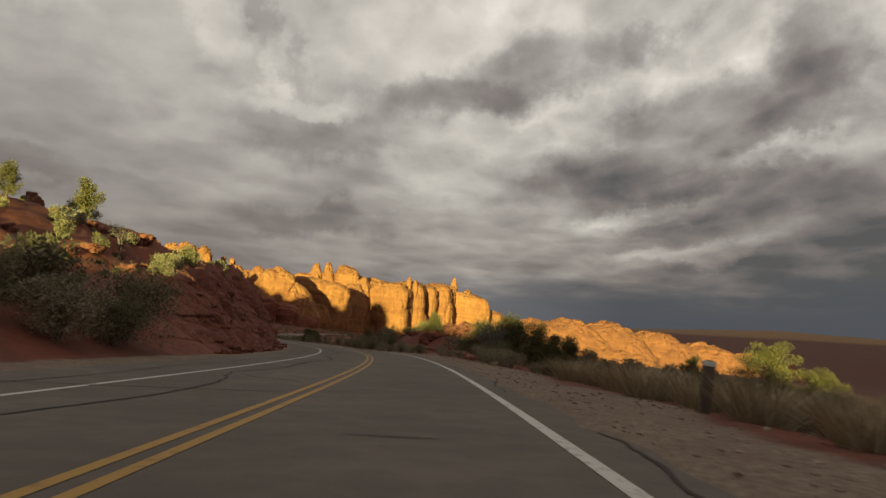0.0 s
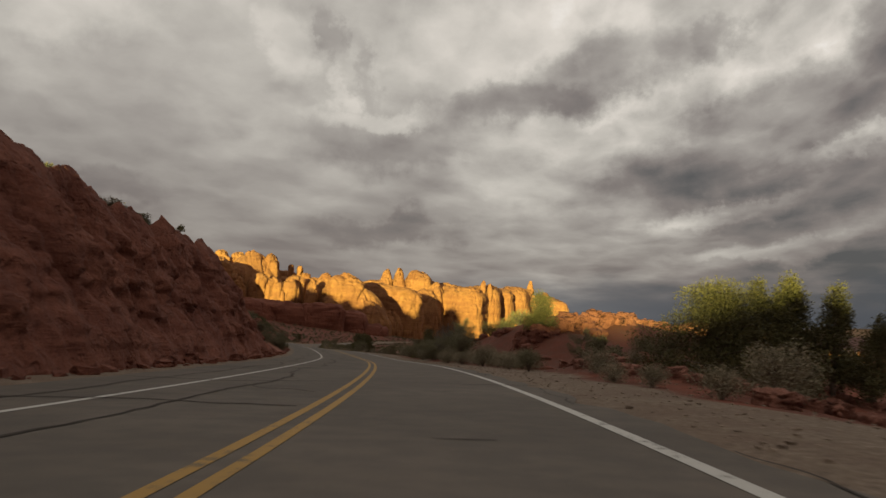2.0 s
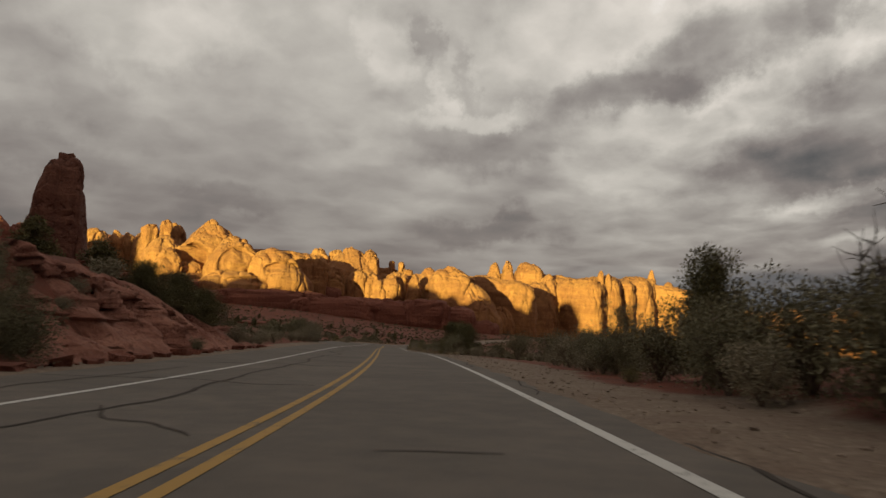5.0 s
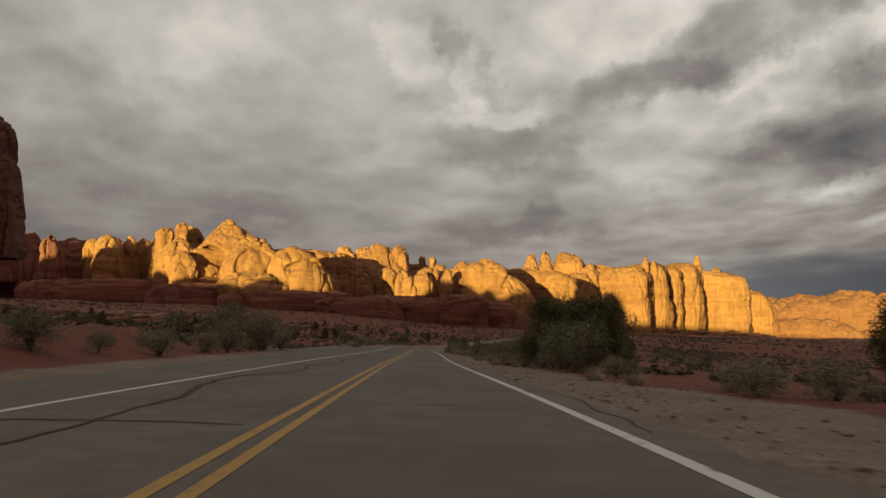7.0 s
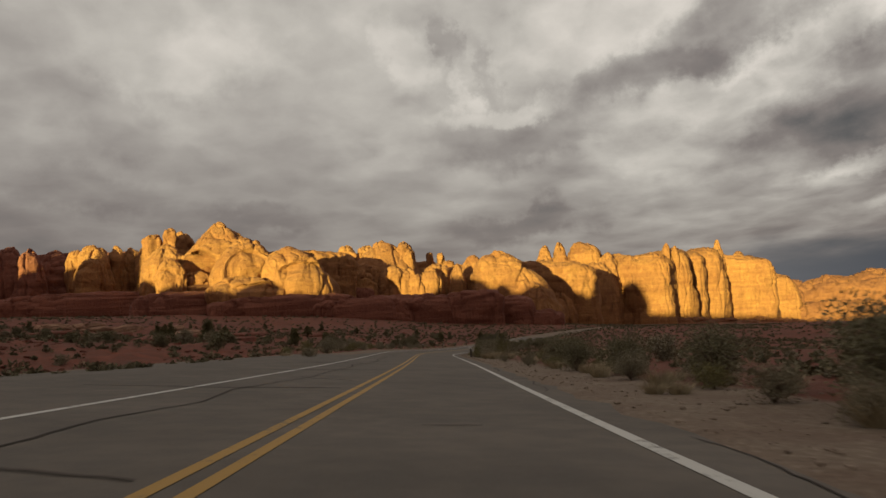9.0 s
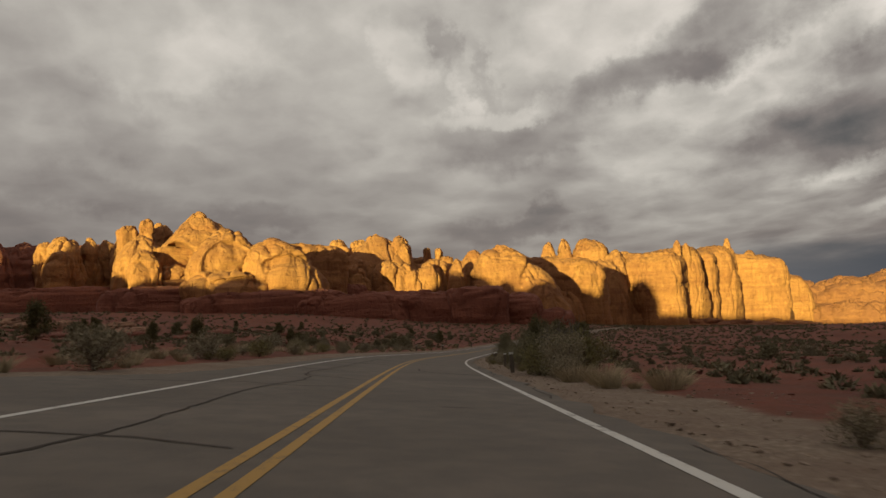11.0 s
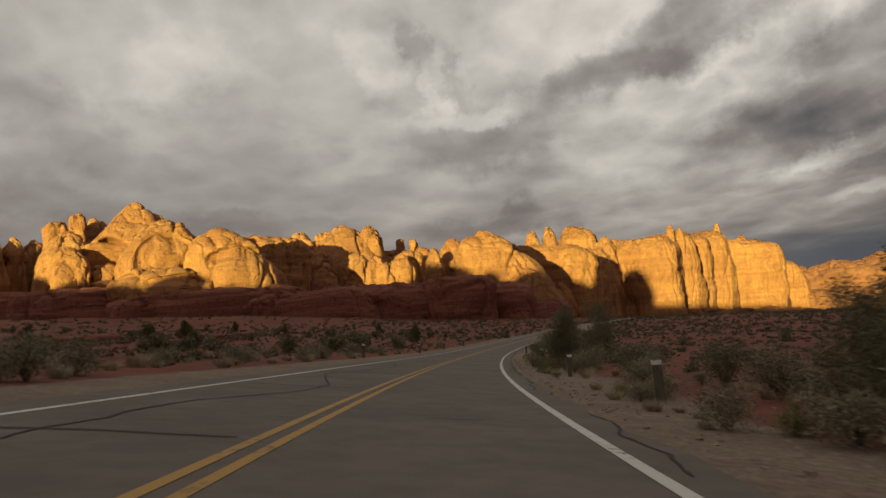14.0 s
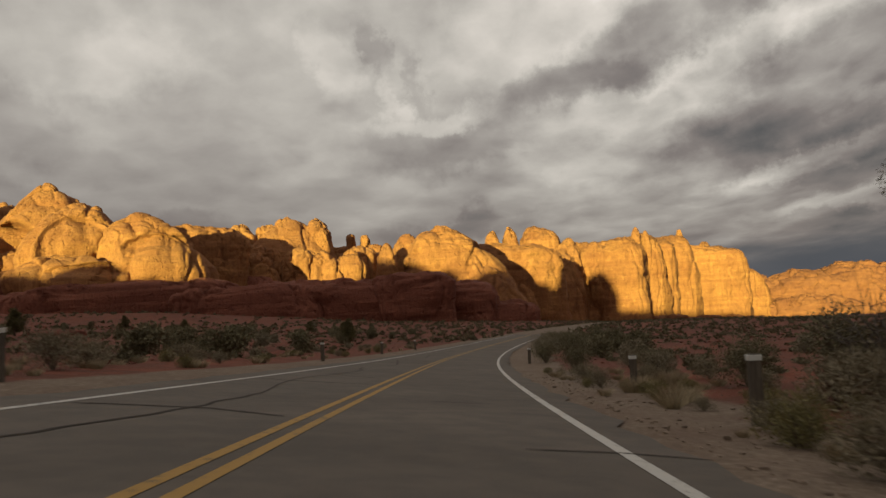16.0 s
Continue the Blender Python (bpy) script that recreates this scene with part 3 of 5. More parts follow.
def slick_mesh(w, d, h, seed, shape, nu, nv, alcoves=()):
    """Slickrock: a smooth rounded mass with few upright clefts between swelling columns and faint level beds."""
    power, root, box, taper, skew, column, depth = {
        "r": (4.0, 0.52, 3.2, 0.12, 0.0, 12.0, 0.6), "t": (2.0, 0.78, 2.8, 0.0, 0.04, 24.0, 0.4), "s": (2.9, 0.62, 3.0, 0.04, 0.24, 22.0, 0.4), "b": (12.0, 0.50, 4.0, 0.08, 0.0, 6.0, 1.0),
        "l": (2.6, 0.70, 2.4, 0.0, 0.0, 15.0, 1.0), "w": (16.0, 0.5, 7.0, 0.03, 0.0, 11.0, 0.55)}[shape]
    column = min(column, 0.75 * min(w, d))
    verts = []
    for i in range(nv):
        v = 1 - (1 - i / (nv - 1)) ** 1.5
        r = max(0.0, 1 - v**power) ** root * (1 - taper * v)
        for j in range(nu):
            a = 2 * math.pi * j / nu
            c, s = math.cos(a), math.sin(a)
            x = w / 2 * r * math.copysign(abs(c) ** (2 / box), c) - skew * w * max(0.0, v - 0.25)
            y = d / 2 * r * math.copysign(abs(s) ** (2 / box), s)
            z = h * v
            q = Vector((x + seed * 41.0, y + seed * 17.0, z))
            swell = 0.12 * min(w, d) * noise.fractal(q / (0.6 * min(w, d) + 6.0), 1.0, 2.0, 2)
            bend = Vector((0.16 * noise.noise(q * 0.05), 0.16 * noise.noise(q * 0.06 + Vector((9, 0, 0))), 0))
            (n0, n1, *_), (cell, *_) = noise.voronoi(Vector((q.x / column, q.y / column, q.z / column * 0.10 + seed)) + bend)
            edge = min(1.0, (n1 - n0) * 3.2)
            stand = 0.10 * noise.cell(cell * 7.7) * column * depth
            round_off = -0.15 * column * depth * (1 - edge) ** 2
            cleft = -0.17 * column * depth * max(0.0, 1 - (n1 - n0) * 11.0)
            (m0, m1, *_), (small, *_) = noise.voronoi(Vector((q.x / column * 2.7, q.y / column * 2.7, q.z / column * 1.1)) + bend * 2)
            stand += (0.055 * noise.cell(small * 5.3) - 0.05 * max(0.0, 1 - (m1 - m0) * 5.0)) * column * min(1.0, depth * 1.6)
            lean_bed = z + 0.10 * x + 1.5 * noise.noise(q * 0.04)
            bed = 0.5 * noise.noise((seed, 2.0, lean_bed / 4.5)) + 0.14 * noise.noise((seed, 7.0, lean_bed / 1.6))
            hollow = -0.9 * max(0.0, noise.noise(q * 0.11 + Vector((0, 0, 30.0))) - 0.34)
            k = (swell + stand + round_off + cleft + (bed + hollow) * min(1.6, h / 22)) * (0.3 + 0.7 * r)
            for ax, az, rx, rz, deep in alcoves:  # arched recesses in the side that looks down the valley
                e = math.hypot((x - ax) / rx, max(0.0, z - az) / rz)
                if y < 0 and z > az - 0.5 * rz:
                    y += deep * min(1.0, max(0.0, (1 - e) * 7.0)) * min(1.0, (z - az + 0.5 * rz) / 2.0)
            top = (1.1 * (stand + round_off) + 0.035 * h * noise.noise(q * 0.07)) * v**2.2
            verts.append((x + c * k, y + s * k, z + top))
    faces = grid_faces(nv, nu, True)
    last = verts[-nu:]
    verts.append(tuple(sum(p[i] for p in last) / nu for i in range(3)))
    faces += [((nv - 1) * nu + j, (nv - 1) * nu + (j + 1) % nu, nv * nu) for j in range(nu)]
    return verts, faces


FIN_LABELS = {"r": "rounded orange sandstone fin in the far range", "t": "tall peaked orange sandstone dome in the far range", "b": "blocky jointed orange sandstone tower in the far range",
              "s": "leaning rounded orange sandstone fin in the far range", "l": "low rounded red sandstone hill beside the range", "w": "long low sandstone wall at the foot of the range"}


def fin(x, y, z, w, d, h, turn, shape, alcoves=()):
    global rock_count
    rock_count += 1
    fine = 150 if w > 40 else 104 if w > 20 else 64
    verts, faces = slick_mesh(w, d, h, rock_count * 1.37, shape, fine, fine // 2, alcoves)
    # fins west of -480 take the darker stone for the shade they stand in
    ob = mesh_object("rock_fin", verts, faces, HILL_ROCK if shape == "l" else LOW_SHADE_ROCK if shape == "w" and h < 38 or x < -480 else ROCK)
    ob.matrix_world = pose(x, y, z, 0, 0, turn)
    return tagged(ob, FIN_LABELS[shape], "rock formation", "fins of the range")


# the far range of fins: x, y, base, width, depth, height, turn, shape
fin(-508, 604, -5, 31.2, 40, 42.2, 51, "r")
fin(-474, 592, 1, 15.4, 18, 34.1, 49, "r")
fin(-463, 598, -6, 28.4, 40, 43.8, 48, "r")
fin(-453, 584, -1, 22.2, 25, 29.5, 48, "r")
fin(-459, 615, -6, 15.2, 25, 43.6, 46, "r")
fin(-458, 628, -6, 24.2, 30, 42.2, 45, "r")
fin(-444, 628, -7, 19.4, 30, 45.5, 44, "r")
fin(-384, 580, -12, 33.0, 45, 43.7, 43, "r")
fin(-367, 565, -13, 22.0, 30, 34.9, 43, "r")
fin(-418, 607, 14, 14.3, 16, 29.4, 44, "b")
fin(-408, 613, 13, 10.6, 16, 33.8, 43, "b")
fin(-415, 635, 14, 21.2, 25, 31.6, 41, "r")
fin(-356, 576, -11, 23.1, 25, 23.2, 41, "r")
fin(-353, 599, -8, 66.0, 56, 54.5, 39, "t", ((-16, 18, 14, 16, 13),))
fin(-313, 568, -11, 40.0, 40, 38.5, 37, "r", ((1, 18, 14, 17, 4.0), (3, 12, 8, 9, 2.0)))
fin(-326, 587, 6, 26.4, 30, 26, 37, "r")
fin(-281, 577, -14, 46.0, 40, 36.0, 33, "s", ((2, 22, 16, 5, 3.0),))
fin(-296, 557, -16, 62, 30, 22.5, 35, "s", ((8, 14, 26, 4, 2.5),))
fin(-329, 664, -10, 17.7, 20, 32.7, 32, "r")
fin(-326, 678, -10, 19.9, 25, 34, 31, "r")
fin(-334, 714, -10, 23.2, 25, 35.2, 29, "r")
fin(-315, 684, -24, 69, 40, 42.4, 29, "w")
fin(-319, 712, -11, 23.0, 35, 43.3, 28, "r")
fin(-305, 721, -12, 24.9, 30, 44.5, 26, "r")
fin(-283, 710, -17, 68.0, 60, 52.4, 25, "t", ((8, 17, 9, 13, 4.0),))
fin(-270, 718, 0, 21.8, 40, 32, 23, "r")
fin(-261, 673, -18, 24.9, 22, 29.1, 24, "r")
fin(-251, 678, -18, 16.7, 20, 27.8, 23, "r")
fin(-282, 664, -16, 26.2, 30, 25.8, 27, "r")
fin(-246, 680, -19, 16.7, 20, 24.3, 22, "r")
fin(-291, 651, -29, 44.2, 30, 27.1, 29, "w")
fin(-240, 708, -21, 27.9, 40, 34.5, 20, "r")
fin(-260, 747, 10, 6.2, 10, 14.1, 21, "b")
fin(-254, 756, 10, 6.7, 12, 13.8, 20, "b")
fin(-244, 750, 7, 9.7, 15, 9.9, 19, "b")
fin(-237, 686, -20, 19.0, 20, 30.1, 21, "r")
fin(-211, 672, -34, 15.4, 30, 44.1, 18, "r")
fin(-211, 709, -35, 26.1, 45, 53, 17, "r")
fin(-174, 684, -37, 62.0, 44, 53.4, 14, "s")
fin(-159, 679, -39, 21.9, 40, 32.7, 11, "r")
fin(-237, 570, -39, 59.7, 30, 28.9, 27, "w")
fin(-215, 583, -41, 34.3, 30, 30.9, 23, "w")
fin(-196, 587, -43, 42.2, 30, 31.9, 20, "w")
fin(-174, 591, -45, 32.6, 30, 35.5, 17, "w")
fin(-159, 604, -47, 32.5, 30, 33.4, 14, "w")
fin(-142, 609, -48, 32.5, 25, 24.8, 11, "w")
fin(-330, 543, -29, 74.7, 30, 27.2, 42, "w")
fin(-278, 553, -35, 84.7, 30, 28.3, 34, "w")
fin(-430, 565, -23, 117.7, 40, 25.3, 49, "w")
fin(-197, 905, -45, 22.1, 50, 78.2, 11, "r")
fin(-181, 904, -46, 20.9, 45, 80.6, 10, "r")
fin(-158, 912, -47, 33.5, 60, 80.5, 8, "b")
fin(-186, 849, -43, 33.4, 50, 52.4, 11, "s")
fin(-142, 873, -47, 39.9, 50, 59, 6, "r")
fin(-166, 870, -46, 22.4, 30, 50.2, 9, "r")
fin(-155, 753, -44, 25.2, 20, 29.1, 9, "r")
fin(-146, 781, -46, 27.6, 30, 31.5, 8, "r")
fin(-134, 889, -46.6, 27.7, 50, 68.1, 6, "r")
fin(-123, 903, -48.4, 25.7, 50, 66.6, 5, "r")
fin(-117, 906, -49.3, 27.3, 60, 67.3, 4, "b")
fin(-99, 906, -50.2, 46.5, 70, 68.8, 3, "b")
fin(-81, 949, -54, 44.8, 60, 77.2, 1, "b")
fin(-90, 932, -53, 34, 56, 71.5, 2, "b")
fin(-66, 1003, -58, 40, 60, 80.5, 0, "b")
fin(-38, 1086, -63, 36, 60, 88.0, -2, "r")
fin(-82, 921, -7, 9.6, 14, 34.3, 1, "r")
fin(-74, 926, -8, 8.5, 12, 33.4, 0, "r")
fin(-51, 1046, -61, 50.0, 80, 87.4, -1, "b")
fin(-31, 1112, -65, 30, 60, 91.0, -3, "r")
fin(-17, 1104, -66, 22, 40, 74, -4, "r")
fin(-32, 1159, -8, 12.7, 12, 47.9, -2, "r")
fin(-9, 1138, -68, 29.4, 60, 91.2, -4, "r")
fin(6, 1162, -70, 23.3, 50, 76.2, -5, "r")
fin(20, 1192, -72, 30.9, 60, 73.4, -6, "r")
fin(59, 1270, -82, 130, 90, 69, -7, "l")
fin(103, 1262, -84, 170, 90, 74, -10, "l")
fin(162, 1271, -89, 190, 100, 84, -13, "l")
fin(234, 1284, -96, 190, 100, 94, -17, "l")
fin(322, 1304, -103, 190, 100, 92, -21, "l")
fin(412, 1341, -114, 220, 100, 91, -24, "l")
fin(527, 1381, -128, 230, 100, 96, -28, "l")
fin(95, 1186, -81, 149.8, 40, 42.5, -10, "l")
fin(230, 1212, -94, 206.0, 40, 48.4, -18, "l")
fin(369, 1239, -108, 194.4, 40, 46.8, -24, "l")
fin(-66, 905, -58, 150, 70, 14, 0, "l")
fin(10, 1080, -72, 120, 80, 18, 0, "l")
fin(-519, 575, -2, 26.2, 30, 42.5, 54, "r")
fin(-496, 573, -3, 21.9, 30, 40, 52, "r")
fin(-532, 562, 1, 31.1, 35, 44.1, 56, "r")
fin(-550, 547, 2, 39.3, 40, 45.5, 58, "r")
fin(-491, 642, -15, 196.1, 40, 51.3, 47, "w")
fin(-340, 615, -21, 142.2, 40, 46.3, 36, "w")
fin(-326, 747, -25, 163.5, 40, 44.7, 27, "w")
fin(-217, 760, -48, 183, 45, 61.0, 16, "w")
fin(-172, 983, -61, 169.1, 50, 84.8, 8, "w")
fin(-80, 1105, -72, 216.9, 50, 92.7, 1, "w")
fin(-12, 1204, -81, 145.5, 50, 78.0, -4, "w")

# ---- the dark tower, and the ridge that it belongs to, west of the road ----
def tower(x, y, z, w, d, h, turn):
    """A leaning stump of sandstone, upright on one side and swelling on the other, with a cap rock."""
    verts, faces = slick_mesh(w, d, h, 4.2, "w", 120, 90)
    out = []
    for vx, vy, vz in verts:
        v = min(1.0, max(0.0, vz / h))
        k = 1.22 - 0.52 * v**1.5
        out.append((vx * k + 0.14 * w * v, vy * k, vz))
    ob = mesh_object("rock_tower", out, faces, SHADED_TOWER)
    ob.matrix_world = pose(x, y, z, 0, 0, turn)
    verts, faces = slick_mesh(0.34 * w, 0.34 * d, 0.07 * h, 2.1, "w", 48, 18)
    cap = mesh_object("cap_rock", [(vx + 0.14 * w, vy, vz + 0.955 * h) for vx, vy, vz in verts], faces, SHADED_TOWER, True, ob)
    tagged(cap, "flat cap rock on the tower")
    return tagged(ob, "tall red sandstone tower, coloured dark for shade, with a small cap rock", "rock formation")


tower(-154, 241, -3, 11.5, 12, 25.5, 40)
# Ridge kept out of view; its domes are sized to shade range and tower.
for place_x, place_y, base, wide, deep, tall, form in ((-245, 150, -4, 66, 40, 34, "r"), (-214, 152, -4, 20, 24, 29, "r"), (-163, 150, -4, 30, 20, 39, "r"), (-190, 150, -4, 30, 24, 26, "r"), (-295, 150, 0, 62, 30, 17, "w"), (-206, 158, -4, 90, 16, 21, "w"), (-318, 152, 0, 22, 16, 25, "r"),
        (-346, 150, 0, 44, 34, 20, "w"), (-380, 150, 4, 42, 34, 22, "r"), (-420, 148, 4, 48, 34, 28, "r"), (-504, 145, 6, 44, 40, 41, "r"), (-478, 146, 6, 18, 30, 58, "r"), (-452, 146, 6, 50, 34, 34, "r"), (-545, 140, 6, 54, 40, 60, "r"), (-590, 140, 6, 80, 40, 76, "r"), (-660, 135, 6, 90, 40, 88, "r")):
    ridge = fin(place_x, place_y, base, wide, deep, tall, 0, form)
    tagged(ridge, "unseen sandstone dome on the ridge west of the road, there to shade the range", "rock formation", "domes of the western ridge")

# Unseen block, added to darken the north-east plain in place of cloud shade.
shade_block = fin(1060, -260, -30, 1300, 260, 235, 0, "w")
tagged(shade_block, "unseen flat-topped sandstone block added to shade the far plain", "rock formation", "domes of the western ridge")

# ---- red rock beside the road ----
def outcrop(s, d, w, deep, h, seed, lift=0.0, name="ledge_rock", label="red sandstone ledge in the roadside bank", group="ledges beside the road", shape="w", lean=0.0):
    verts, faces = rock_mesh(w, deep, h, seed, shape, 34, 20, 1.6)
    ob = mesh_object(name, verts, faces, RED_ROCK)
    x, y = place(s, d)
    _, _, ahead, _ = LINE.full(s)
    turn = math.degrees(math.atan2(ahead[0, 1], ahead[0, 0]))
    ob.matrix_world = pose(x, y, float(height(s, d)) - h * 0.45 + lift, lean, 0, turn + 14 * math.sin(seed * 5.1))
    return tagged(ob, label, "rock", group)


pick = random.Random(3)


def make_cut(name, label, mat, start, end, rise, wide, foot, blocky, broken):
    """A blasted face beside the road: ledges, gullies and crumbling beds."""
    s = np.arange(start, end, 0.2)
    v = np.linspace(-0.06, 1.04, 64)
    rise, wide = table(s, *rise), table(s, *wide)
    rise = rise * (1 + 0.10 * np.array([noise.fractal((q / 3.0, 8.0, 0), 1.0, 2.0, 4) for q in s]))
    _, z, _, fall = LINE.full(s)
    toe = left_edge(s) - foot
    S, D, Z = np.zeros((len(s), len(v))), np.zeros((len(s), len(v))), np.zeros((len(s), len(v)))
    for i in range(len(s)):
        for j in range(len(v)):
            h = rise[i] * v[j]
            layer = math.floor(h / 0.62 + 0.5 * noise.noise((s[i] / 7.0, 3.0, 1.0)))
            step = noise.cell((layer * 1.7, 5.0, math.floor(s[i] / 5.0 + 0.7 * layer)))
            (c0, c1, *_), (cell, *_) = noise.voronoi(Vector((s[i] / 0.8 + 0.5 * noise.noise((h, s[i], 0)), h / 1.3, 3.0)))
            chunk = 0.26 * noise.cell(cell * 6.1) - 0.16 * max(0.0, 1 - 5.0 * (c1 - c0))
            slow = noise.fractal((s[i] / 4.0, h / 5.0, 2.0), 1.0, 2.1, 4)
            beds = noise.fractal((s[i] / 9.0, h / 0.55, 9.0), 1.0, 2.0, 3)
            gully = abs(noise.noise((s[i] / 2.6 + 0.4 * slow, h / 12.0, 4.0)))
            crumb = noise.fractal((s[i] / 0.8, h / 0.5, 6.0), 1.0, 2.0, 3)
            out = 0.7 * slow + 0.08 * beds + 0.13 * step + blocky * chunk - 2.4 * max(0.0, 0.22 - gully) + 0.2 * crumb
            out *= broken * min(1.0, 0.25 + 2.2 * max(0, v[j])) * min(1.0, rise[i] / 3) * (1 - 0.8 * min(1.0, max(0.0, (v[j] - 0.78) / 0.25)))
            S[i, j] = s[i] + 0.15 * crumb
            D[i, j] = toe[i] - wide[i] * (0.72 * v[j] + 0.28 * v[j] ** 2) + out
            Z[i, j] = z[i] + math.tan(radians(fall[i])) * max(-8, D[i, j]) + h - 0.12 * (v[j] < 0)
    xy = place(S, D)
    verts = np.concatenate([xy, Z[..., None]], -1).reshape(-1, 3)
    return tagged(mesh_object(name, verts, grid_faces(len(s), len(v)), mat), label, "rock face", kind="structure")


make_cut("road_cut", "dark red crumbling rock face of the road cut", RED_ROCK, 31, 118, ((31, 0.1), (36, 1.5), (41, 3.0), (47, 4.6), (52, 5.4), (58, 5.8), (67, 6.6), (76, 6.3), (84, 6.7), (97, 6.9), (100, 6.0), (103, 4.9), (107, 4.0), (112, 2.9), (118, 0.2)), ((35, 3.0), (45, 4.2), (92, 4.0), (116, 4.0)), 1.35, 0.75, 1.0)
make_cut("rock_bank", "pinkish broken sandstone bank below the tower", BANK_ROCK, 116, 156, ((116, 0.3), (119, 2.1), (123, 2.8), (128, 3.0), (134, 2.9), (139, 2.4), (145, 1.7), (150, 0.9), (156, 0.1)), ((116, 3.6), (156, 3.0)), 1.0, 1.0, 1.55)
for k in range(26):  # blocks that have come loose from the cut face
    s = 42 + 68 * ((k * 0.6180339) % 1)
    outcrop(s, -7.7 - 1.0 * ((k * 0.7548776) % 1), pick.uniform(0.7, 1.7), pick.uniform(0.6, 1.1), pick.uniform(0.4, 0.9), k * 0.71 + 1, 0.1, "fallen_block", "dark red rock fallen from the road cut", "fallen blocks under the road cut", "b", 6)
for k in range(44):  # broken rock on the bank below the tower
    s = 112 + 40 * ((k * 0.6180339) % 1)
    far = (k * 0.7548776) % 1
    outcrop(s, -9.5 - 9 * far, pick.uniform(0.7, 2.2) * (1 + far), pick.uniform(0.6, 1.5) * (1 + far), pick.uniform(0.5, 1.1), k * 0.93 + 70, -0.05, shape="b", lean=pick.uniform(-8, 14), label="broken red sandstone block in the roadside bank").data.materials[0] = BANK_ROCK
for k in range(18):  # the crest of the mound
    s = 92 + 20 * ((k * 0.6180339) % 1)
    outcrop(s, 11.0 + 6.0 * ((k * 0.7548776) % 1), pick.uniform(0.8, 1.6), pick.uniform(0.6, 1.2), pick.uniform(0.4, 0.7), k * 0.83 + 120, 0.05)
for k in range(8):  # low shelves before it
    s = 70 + 20 * ((k * 0.6180339) % 1)
    outcrop(s, 8.4 + 8.0 * ((k * 0.7548776) % 1), pick.uniform(0.9, 1.8), pick.uniform(0.7, 1.2), pick.uniform(0.35, 0.6), k * 0.77 + 150, 0.0)
for k in range(54):  # broken shelves of rock between the first thicket and the mound
    outcrop(56 + 19 * ((k * 0.6180339) % 1), 8.0 + 7.5 * ((k * 0.7548776) % 1), pick.uniform(0.4, 1.1), pick.uniform(0.35, 0.8), pick.uniform(0.25, 0.5), k * 0.71 + 260, 0.08, shape="b", lean=pick.uniform(-6, 8)).data.materials[0] = BANK_ROCK
for k in range(20):  # the broken rim of the mound
    f = k / 19
    s, d = 93.5 + 7 * f + 1.2 * math.sin(k * 2.4), 10.8 + 14 * f
    rim = outcrop(s, d, pick.uniform(1.2, 2.4), pick.uniform(0.9, 1.5), pick.uniform(1.1, 1.7), k * 0.67 + 190, 0.0, label="broken red sandstone block in the rim of the mound", shape="b")
    rim.matrix_world = pose(*rim.matrix_world.translation, 0, 0, 20 * math.sin(k * 1.9))
for k in range(16):  # ledges on the hill above the cut
    outcrop(40 + 30 * ((k * 0.6180339) % 1), -11.5 - 12 * ((k * 0.7548776) % 1), pick.uniform(0.9, 2.2), pick.uniform(0.7, 1.4), pick.uniform(0.5, 0.9), k * 0.59 + 230, 0.05, shape="b")
boulder = outcrop(194.5, 6.15, 0.5, 0.42, 0.7, 301, 0.2, "boulder", "pale rounded boulder on the gravel shoulder", "boulders beside the road", "b")
boulder.data.materials[0] = PALE_ROCK
for s, d, w, h in ((189.2, 6.5, 0.7, 0.36), (188.5, 6.9, 0.55, 0.28), (190.2, 6.8, 0.45, 0.24)):
    outcrop(s, d, w, w * 0.7, h, s, 0.04, "slab_rock", "reddish broken slab on the gravel shoulder", "boulders beside the road", "b", 10)
for k in range(7):  # pale smooth slabs at the head of the slope
    slab = outcrop(392 + 26 * ((k * 0.6180339) % 1), -96 - 44 * ((k * 0.7548776) % 1), pick.uniform(9, 18), pick.uniform(4, 7), pick.uniform(2.2, 3.4), k * 0.51 + 320, 0.0, label="pale smooth sandstone slab at the head of the slope", group="slabs on the slope", shape="b")
    slab.data.materials[0] = PALE_ROCK
for k in range(12):  # pale slabs on the slope towards the range
    s = 330 + 90 * ((k * 0.6180339) % 1)
    outcrop(s, -60 - 60 * ((k * 0.7548776) % 1), pick.uniform(6, 14), pick.uniform(4, 7), pick.uniform(1.6, 2.6), k * 0.57 + 170, 0.0)


